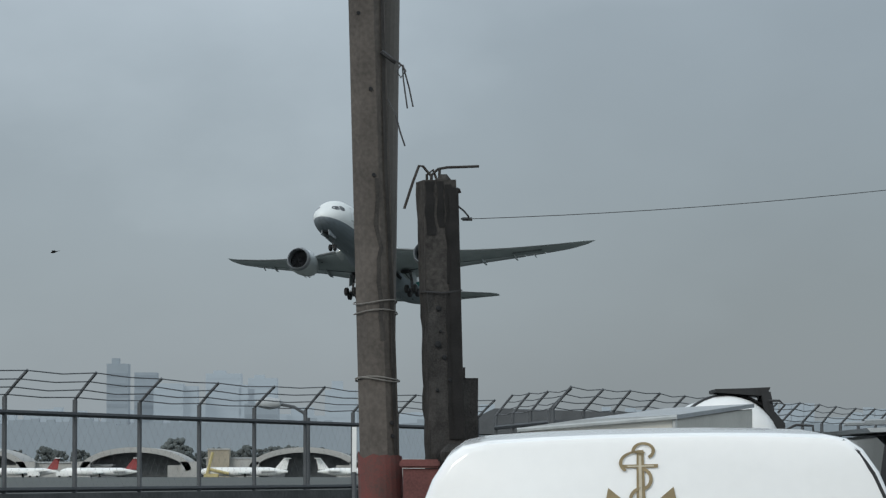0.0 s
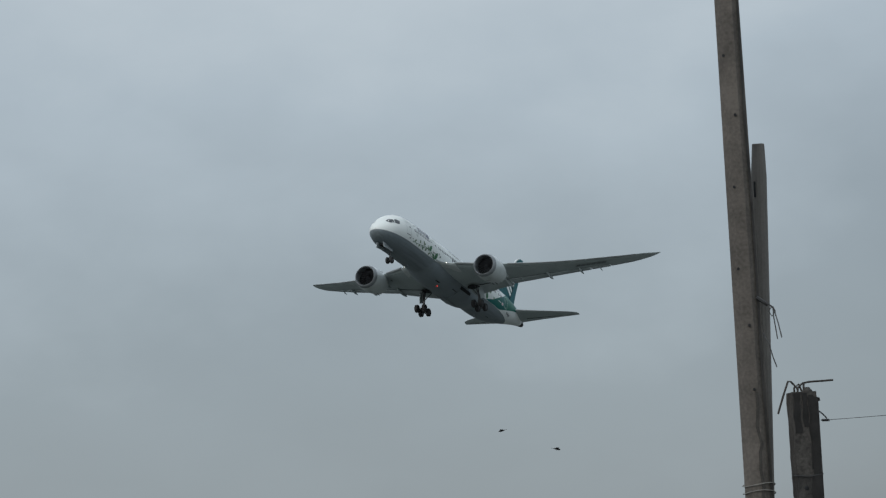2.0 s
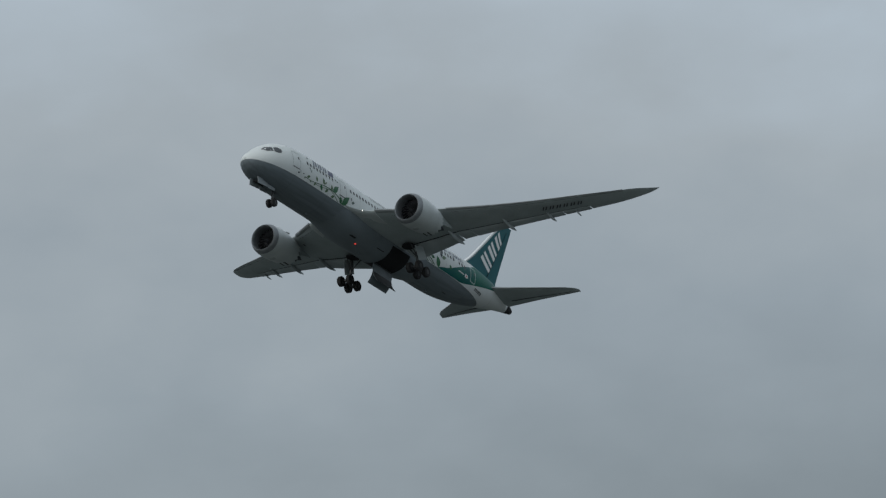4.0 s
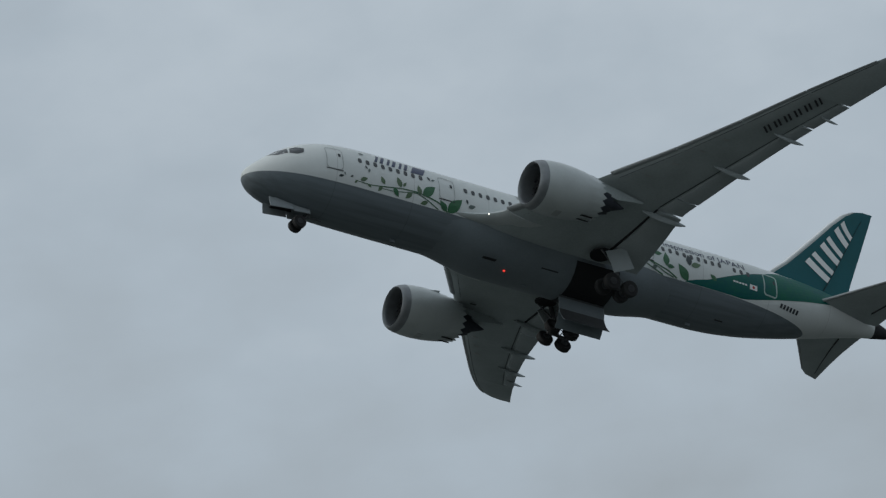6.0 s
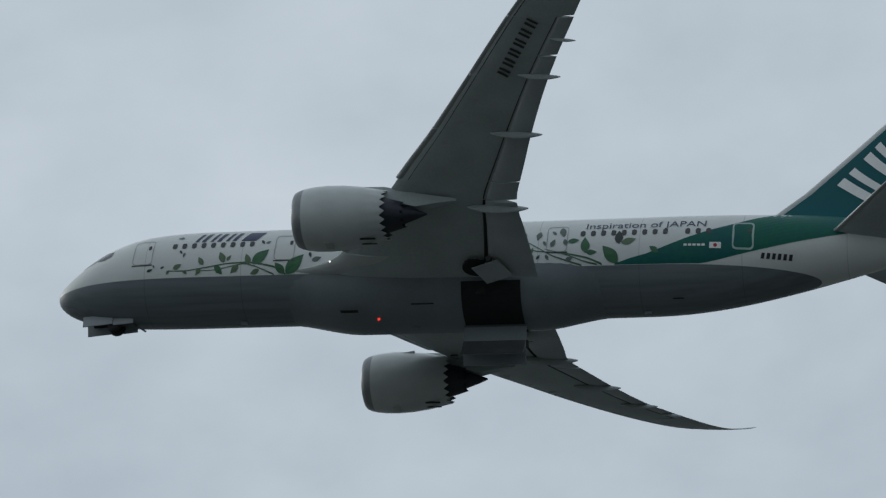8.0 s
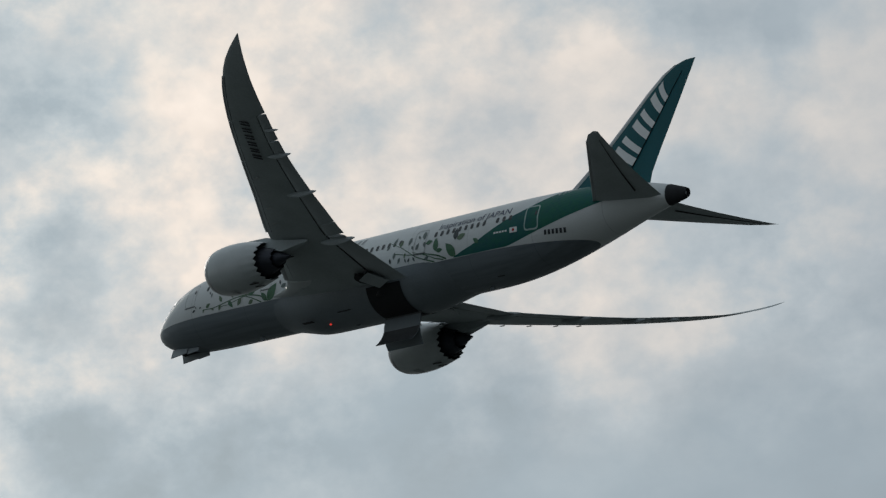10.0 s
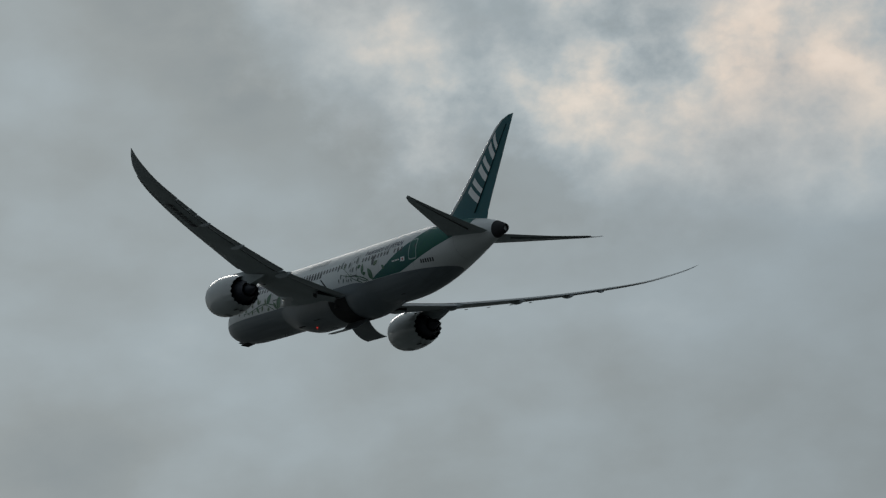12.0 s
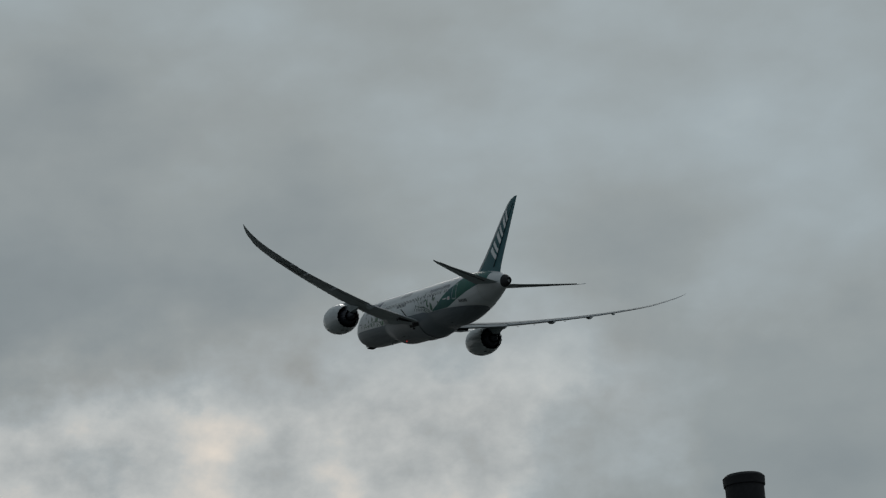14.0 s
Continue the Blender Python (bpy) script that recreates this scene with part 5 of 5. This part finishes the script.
        part("emblem_flash", strip_on_skin([(-12.2, 1.25), (-12.65, 1.25), (-13.2, 1.25), (-13.65, 2.1)], [(-12.2, 1.27), (-12.65, 2.12), (-13.2, 2.12), (-13.65, 2.12)], side, 0.022, 18, 6), M_NAVY, body, "dark blue slanted flash")
    text_on_skin("Inspiration of JAPAN", -33.8, 1.34, 0.78, body, M_NAVY, 1, 1.12)
    for row, (z, n) in enumerate(((1.78, 7), (0.42, 6))):
        for k in range(n):
            x = -21.3 - 0.62 * k - 0.3 * row
            part("lettering_bar", on_skin([(x, z), (x - 0.36, z), (x - 0.42, z + 0.5), (x - 0.06, z + 0.5)], 1, 0.022), M_LINE if row == 0 else M_INK, body)
    # twigs and leaves, in front of and behind the wing
    for line, wide in (([(-7.64, -0.78), (-8.87, -0.83), (-10.18, -0.64), (-11.49, -0.43), (-12.8, -0.38), (-13.61, -0.51), (-14.51, -0.71), (-15.25, -1.17)], 0.13),
                       ([(-9.52, -0.84), (-10.67, -0.82), (-11.65, -0.64), (-12.63, -0.45), (-13.37, -0.68), (-14.51, -1.17)], 0.09),
                       ([(-28.6, 1.2), (-30.26, 0.44), (-31.79, -0.52), (-32.75, -0.86), (-33.7, -1.15)], 0.11),
                       ([(-29.4, 0.1), (-31.03, -0.26), (-32.75, -0.42), (-34.08, -0.74), (-34.94, -1.12)], 0.13),
                       ([(-31.4, -0.1), (-31.98, -0.27), (-32.94, -0.57), (-33.8, -0.93), (-34.65, -1.13)], 0.09)):
        stem(line, wide, body)
    # leaves: station and height of the stalk, length, turn, tone
    twig = [(-8.38, 0.6, 0.33, -55, 3), (-8.74, 0.42, 0.37, -104, 2), (-6.35, -0.76, 0.41, 17, 3), (-6.74, -0.37, 0.25, -63, 2), (-7.23, -0.61, 0.29, 25, 3), (-7.62, -0.99, 0.35, 51, 1), (-8.05, -0.67, 0.61, 27, 1), (-8.67, -0.83, 0.34, -26, 1), (-9.98, -0.49, 0.64, 121, 1), (-9.82, -0.68, 0.51, -126, 1), (-11.32, -0.37, 0.83, 114, 1), (-11.47, -0.26, 0.47, 56, 1)]
    bough = [(-10.73, -0.54, 0.74, -49, 0), (-12.24, -0.53, 0.71, -133, 1), (-12.93, -0.5, 0.74, 110, 1), (-13.12, -0.5, 1.39, 44, 0), (-13.58, -0.88, 0.62, -158, 1), (-15.18, -1.15, 0.93, 133, 0), (-15.27, -1.17, 1.61, 48, 0), (-16.72, 0.18, 0.42, -73, 3), (-16.89, -0.41, 0.64, 19, 2), (-13.55, 1.26, 0.42, -60, 3), (-13.84, 0.97, 0.37, 27, 2), (-8.47, 1.77, 0.45, -176, 2)]
    rear = [(-31.09, 1.18, 0.69, -103, 2), (-31.31, 0.45, 0.4, -67, 2), (-32.4, 1.5, 0.8, -80, 2), (-31.79, 0.02, 0.59, 67, 2), (-32.61, 0.56, 0.53, -75, 2), (-32.82, 0.37, 0.72, 7, 0), (-33.93, -0.43, 1.1, 94, 0), (-33.97, -0.41, 0.67, 2, 0), (-35.91, -1.08, 1.45, 131, 0), (-35.95, 0.11, 1.0, 91, 3), (-36.12, 0.16, 0.92, 18, 1), (-38.39, -0.5, 0.7, 145, 0)]
    fall = [(-30.91, -0.75, 0.35, 50, 3), (-31.47, -0.47, 0.42, -60, 2), (-30.59, -0.43, 0.36, -66, 2), (-32.69, -0.88, 0.53, 25, 2), (-32.08, 0.9, 0.44, 131, 2), (-30.68, -0.01, 0.44, -107, 1), (-30.0, 0.55, 0.6, 70, 1), (-29.5, 0.2, 0.55, -100, 2), (-29.3, 0.9, 0.6, 80, 2), (-30.1, -0.3, 0.5, -120, 2), (-28.6, 0.5, 0.5, 60, 2), (-29.0, -0.2, 0.45, -80, 3)]
    for x, z, ln, turn, tone in twig + bough + rear + fall:
        for side in (1, -1):
            part("painted_leaf", on_skin(leaf_outline(x, z, ln, turn, 0.24 if ln < 0.5 else 0.27), side, 0.026), M_LEAF[tone], body)
    # small fittings
    for x in (-12.2, -37.5, -23.2):
        part("blade_aerial", box(0.45, 0.05, 0.3, (x, 0, -3.0 if x > -20 or x < -30 else -3.55)), M_BELLY, body)
    part("roof_dome", lathe([(0.0, 0.9), (0.2, 0.7), (0.3, 0.02)], "z", 20, (-30.0, 0, 2.9)), M_WHITE, body, "", True)
    part("belly_beacon", lathe([(-3.3, 0.09), (-3.38, 0.075), (-3.42, 0.015)], "z", 12, (-21.0, 0.9, -0.19)), M_BEACON, body, "lit red beacon")
    for x, y, sx, sy in ((-19.3, 1.7, 1.1, 0.28), (-24.0, 2.4, 1.4, 0.12), (-39.5, 1.2, 0.7, 0.1)):
        part("belly_vent", box(sx, sy, 0.04, (x, y, -3.4 if x > -30 else -2.78)), M_GAP, body)
    # open wheel bays: black patches on the uncut belly stand in for their shade
    for side in (1, -1):
        grid = []
        bm = bmesh.new()
        for k in range(9):
            x = -26.3 - 0.46 * k
            line = []
            for i in range(13):
                p = fairing(x, side * (2 + 50 * i / 12), 0.035)
                line.append(bm.verts.new(p))
            grid.append(line)
        for a, b in zip(grid, grid[1:]):
            for i in range(12):
                bm.faces.new((a[i], a[i + 1], b[i + 1], b[i]))
        part("wheel_bay", bm, M_GAP, body, "black patch painted as shade in an open wheel bay")
        part("leg_bay", loft([[Vector((-27.5 + 0.85 * math.cos(a), side * (3.9 + 0.75 * math.sin(a)), -1.86 + 0.1 * math.sin(a) + d)) for a in [2 * math.pi * k / 18 for k in range(18)]] for d in (-0.06, 0.06)]), M_GAP, body)
    part("nose_wheel_bay", box(3.0, 0.85, 0.10, (-3.9, 0, -2.76), 0.03, turn=Matrix.Rotation(radians(4), 4, "Y")), M_GAP, body)
    return body


def wheel(parent, at, r, w):
    t = part("tyre", lathe([(-w / 2, r * 0.55), (-w / 2, r * 0.9), (-w * 0.36, r), (w * 0.36, r), (w / 2, r * 0.9), (w / 2, r * 0.55)], "y", 28, at, caps=True), M_TYRE, parent, "", True)
    part("hub", lathe([(-w / 2 - 0.02, r * 0.45), (-w / 2 - 0.02, 0.05), (w / 2 + 0.02, 0.05), (w / 2 + 0.02, r * 0.45)], "y", 16, at, caps=True), M_STRUT, parent)
    return t


def build_main_gear(parent, side):
    """Leg with its four-wheel bogie; its origin is the hinge."""
    leg = part("main_gear", tube([(0, 0, 0.2), (0, 0.05 * side, -1.2), (-0.05, 0.15 * side, -2.5)], 0.19, 12), M_STRUT, parent, "extended wheel leg with four tyres", True)
    part("piston", tube([(-0.05, 0.15 * side, -2.2), (-0.05, 0.2 * side, -2.95)], 0.12, 10), M_SLAT, leg)
    part("drag_brace", tube([(-0.05, 0.1 * side, -1.5), (1.3, -0.1 * side, 0.0)], 0.07, 8), M_STRUT, leg)
    part("side_brace", tube([(-0.05, 0.1 * side, -1.4), (-0.2, -1.2 * side, 0.0)], 0.07, 8), M_STRUT, leg)
    part("torque_link", tube([(-0.25, 0.1 * side, -1.9), (-0.6, 0.15 * side, -2.35), (-0.2, 0.18 * side, -2.85)], 0.05, 6), M_STRUT, leg)
    part("bogie_beam", tube([(0.85, 0.2 * side, -2.78), (-0.95, 0.2 * side, -3.05)], 0.13, 10), M_STRUT, leg)
    for x, z in ((0.73, -2.8), (-0.78, -3.03)):
        for y in (-0.62, 0.62):
            wheel(leg, (x, 0.2 * side + y, z), 0.63, 0.48)
    part("leg_door", box(1.9, 0.06, 1.75, (-0.1, 0.42 * side, -0.75), 0.02, turn=Matrix.Rotation(radians(8 * side), 4, "X") @ Matrix.Rotation(radians(24), 4, "Y")), M_FLAP, leg, "grey leg door")
    return leg


def build_nose_gear(parent):
    leg = part("nose_gear", tube([(0, 0, 0.2), (0.02, 0, -0.9), (0.05, 0, -1.62)], 0.13, 12), M_STRUT, parent, "nose wheel leg with two tyres", True)
    part("drag_strut", tube([(0.0, 0, -0.7), (-0.9, 0, 0.1)], 0.06, 8), M_STRUT, leg)
    part("axle", tube([(0.05, -0.5, -1.72), (0.05, 0.5, -1.72)], 0.07, 8), M_STRUT, leg)
    for y in (-0.34, 0.34):
        wheel(leg, (0.05, y, -1.72), 0.5, 0.34)
    part("taxi_lamp", lathe([(0.16, 0.11), (0.22, 0.09), (0.24, 0.02)], "x", 12, (0, 0.0, -0.8)), M_GLASS, leg)
    return leg


def belly_door(parent, side):
    """A curved door flush with the belly fairing; its origin is the hinge beside the keel."""
    hinge = Vector((-28.14, side * 0.12, -3.6))
    spans, turns = [-26.2 - 0.485 * k for k in range(9)], [2 + 6 * k for k in range(8)]

    def shell(low, high):
        return loft([[fairing(x, side * a, high) - hinge for a in turns] + [fairing(x, side * a, low) - hinge for a in reversed(turns)] for x in spans])

    d = part("belly_gear_door", shell(0.06, 0.1), M_BELLY, parent, "large grey belly wheel door", True)
    # inner face in a darker grey than the outer skin
    part("door_inner_face", shell(0.042, 0.056), M_STRUT, d, "dark inner face of the door", True)
    d.location = hinge
    return d


def hinged_door(name, parent, length, height, at, label):
    """A flat door whose origin is its hinge line along x; it hangs down by its height when open."""
    d = part(name, box(length, 0.07, height, (0, 0, -height / 2), 0.02), M_BELLYDOOR, parent, label)
    d.location = at
    return d


M_SOOT = material("sooty_metal", (0.02, 0.021, 0.024), 0.85, vary=0.2, scale=2)
M_BELLY = material("belly_grey_paint", (0.17, 0.2, 0.22), 0.5, vary=0.08, scale=0.5)
M_BELLYDOOR = material("gear_door_grey_paint", (0.3, 0.33, 0.35), 0.4, vary=0.06, scale=0.8)
M_DOOREDGE = material("pale_door_edge", (0.42, 0.55, 0.52), 0.5)

airliner = thing("airliner", "white twin-engine airliner with green tail, leaf-painted sides, climbing", "airplane")
build_body(airliner)
for flank in (1, -1):
    build_wing(airliner, flank)
    build_engine(airliner, flank)
build_tail(airliner)
main_left, main_right, nose_leg = build_main_gear(airliner, 1), build_main_gear(airliner, -1), build_nose_gear(airliner)
bay_left, bay_right = belly_door(airliner, 1), belly_door(airliner, -1)
nose_doors = []
for flank in (1, -1):
    for station, length, height in ((-2.85, 1.9, 0.8), (-4.5, 1.3, 0.6)):
        nose_doors.append((station, flank, hinged_door("nose_gear_door", airliner, length, height, (station, 0.46 * flank, -2.5), "pale nose wheel door")))

FLIGHT = [  # seconds, place of the nose axis, bank, pitch (nose down), heading in degrees
    (0, -17.58, 540.54, 39.90, 1.73, -12.98, -107.99),
    (0.5, -28.45, 501.46, 44.31, 2.39, -12.24, -108.22),
    (1, -39.59, 468.82, 49.45, 1.43, -12.35, -107.29),
    (1.5, -50.21, 445.83, 54.15, 0.87, -12.22, -106.81),
    (2, -62.74, 541.64, 61.16, 1.47, -13.64, -108.48),
    (2.5, -74.50, 516.14, 67.48, 2.25, -13.94, -108.96),
    (3, -88.34, 482.05, 71.34, 3.43, -14.02, -109.33),
    (3.5, -104.35, 435.54, 74.10, 4.43, -13.84, -109.33),
    (4, -121.22, 382.78, 76.52, 5.29, -13.47, -109.13),
    (4.5, -137.63, 329.97, 79.39, 6.11, -13.06, -108.80),
    (4.8, -146.75, 300.85, 81.60, 6.63, -12.88, -108.60),
    (5, -152.44, 282.22, 83.22, 7.02, -12.76, -108.43),
    (5.5, -167.15, 236.55, 87.28, 7.92, -12.59, -108.15),
    (6, -171.95, 173.97, 91.04, 8.00, -12.19, -107.44),
    (6.5, -180.78, 116.93, 95.05, 7.41, -11.33, -105.54),
    (7, -193.77, 67.36, 99.39, 7.49, -10.71, -103.15),
    (7.5, -203.43, 19.42, 103.77, 6.87, -10.69, -101.16),
    (8, -211.12, -26.90, 108.21, 6.65, -10.94, -99.51),
    (8.5, -216.12, -72.32, 112.68, 6.54, -11.33, -98.30),
    (9, -221.32, -117.41, 117.26, 6.98, -11.52, -97.30),
    (9.5, -222.42, -157.47, 119.82, 7.13, -11.60, -96.85),
    (10, -217.76, -189.70, 119.53, 6.87, -11.54, -97.24),
    (10.5, -211.00, -217.51, 118.19, 6.43, -11.41, -98.06),
    (11, -205.59, -244.32, 117.62, 6.02, -11.30, -98.62),
    (11.5, -205.46, -273.50, 119.62, 5.89, -11.29, -98.92),
    (12, -209.29, -304.99, 123.51, 5.98, -11.35, -99.10),
    (12.5, -214.86, -339.35, 127.44, 6.10, -11.31, -99.07),
    (13, -220.39, -373.71, 131.36, 6.58, -11.16, -99.21),
    (13.5, -226.02, -408.23, 135.26, 6.82, -11.19, -98.94),
    (14, -231.45, -443.29, 139.15, 7.52, -11.16, -99.35),
]

BIRD_ROWS = [  # seconds, place
    [(0, -12.4, 119.1, 8.8), (0.3, -13.1, 119.1, 9.2), (0.6, -13.8, 119.0, 9.2), (0.9, -14.5, 118.9, 9.0), (1, -14.4, 118.9, 8.8), (1.2, -13.9, 119.0, 8.7), (1.5, -12.6, 119.2, 8.4), (1.7, -11.4, 119.3, 8.1), (2, -10.4, 119.4, 8.2), (2.2, -10.5, 119.4, 9.0), (2.5, -9.7, 119.4, 9.9), (2.7, -8.6, 119.4, 10.3), (3.5, -2.6, 119.5, 12.7), (14, 77.4, 149.5, 18.7)],
    [(0, -24.0, 188.2, 11.3), (0.6, -24.4, 188.1, 12.1), (0.9, -24.2, 188.2, 12.3), (1, -24.0, 188.2, 12.1), (1.2, -23.9, 188.2, 11.5), (1.5, -22.8, 188.4, 11.9), (2, -21.8, 188.7, 6.9), (14, 58.2, 218.7, 12.9)],
    [(0, -15.0, 114.0, 1.7), (0.6, -12.7, 114.3, 3.3), (0.9, -12.0, 114.3, 5.1), (1, -12.1, 114.3, 5.5), (1.2, -12.5, 114.2, 5.9), (1.5, -12.4, 114.2, 7.3), (1.7, -10.2, 114.4, 8.0), (2, -8.2, 114.6, 7.3), (2.2, -7.4, 114.6, 7.5), (2.5, -6.0, 114.8, 5.9), (14, 74.0, 144.8, 12.0)],
]
BIRDS = []
for flight in BIRD_ROWS:
    turns = [math.degrees(math.atan2(b[2] - a[2], b[1] - a[1])) for a, b in zip(flight, flight[1:])]
    BIRDS.append((build_bird(), [(t, x, y, z, turns[0]) for t, x, y, z in flight]))


# ---- what moves ----
def motions():
    walk(airliner, [(t, pose(x, y, z, bank, pitch, turn)) for t, x, y, z, bank, pitch, turn in FLIGHT])
    # wheels swing up: the main legs inwards, the nose leg forwards; doors open, then close
    up = ((0, 0), (5.0, 0), (5.5, 6), (6.0, 19), (6.5, 33), (7.0, 42), (7.5, 52), (8.0, 66), (8.5, 80), (9.2, 90), (14, 90))
    walk(main_right, [(t, pose(-28.4, -4.6, -1.75, a)) for t, a in up])
    up = ((0, 0), (5.2, 0), (6.0, 9), (6.5, 22), (7.0, 52), (7.5, 84), (8.0, 92), (14, 92))
    walk(main_left, [(t, pose(-28.4, 4.6, -1.75, -a)) for t, a in up])
    walk(nose_leg, [(t, pose(-5.6, 0, -2.6 if t < 9.3 else -1.95, 0, -a, 0)) for t, a in ((0, 0), (4.2, 0), (5.0, 20), (6.0, 40), (7.0, 58), (8.0, 76), (8.5, 84), (9.0, 94), (9.4, 97), (14, 97))])
    swing = ((0, 0), (2.6, 0), (3.2, 50), (3.8, 104), (11.3, 104), (12.0, 62), (12.6, 20), (13.1, 0), (14, 0))
    for door, side in ((bay_left, 1), (bay_right, -1)):
        walk(door, [(t, pose(-28.14, side * 0.12, -3.6, -side * a)) for t, a in swing])
    for station, side, door in nose_doors:
        walk(door, [(t, pose(station, 0.5 * side, -2.5 if station > -4 else -2.62, a * side, 6)) for t, a in ((0, 8), (8.4, 8), (9.2, 14), (10.6, 14), (11.2, -50), (11.7, -88), (14, -88))])
    # the van pulls away to the right
    walk(van, [(t, pose(0.83 + 1.37 * t, 14.0 + dy, dz - 0.012, 0, -1.1, turn)) for t, dy, dz, turn in ((0, 0, 0, -1), (0.3, 0.1, -0.028, -1), (0.6, 0.3, -0.05, -1), (1.2, 0.8, -0.05, -3), (3, 1.2, -0.02, -30), (6, 1.4, 0, -60), (14, 1.5, 0, -80))])
    for bird, rows in BIRDS:
        walk(bird, [(t, pose(x, y, z, 0, 12, turn)) for t, x, y, z, turn in rows])


motions()
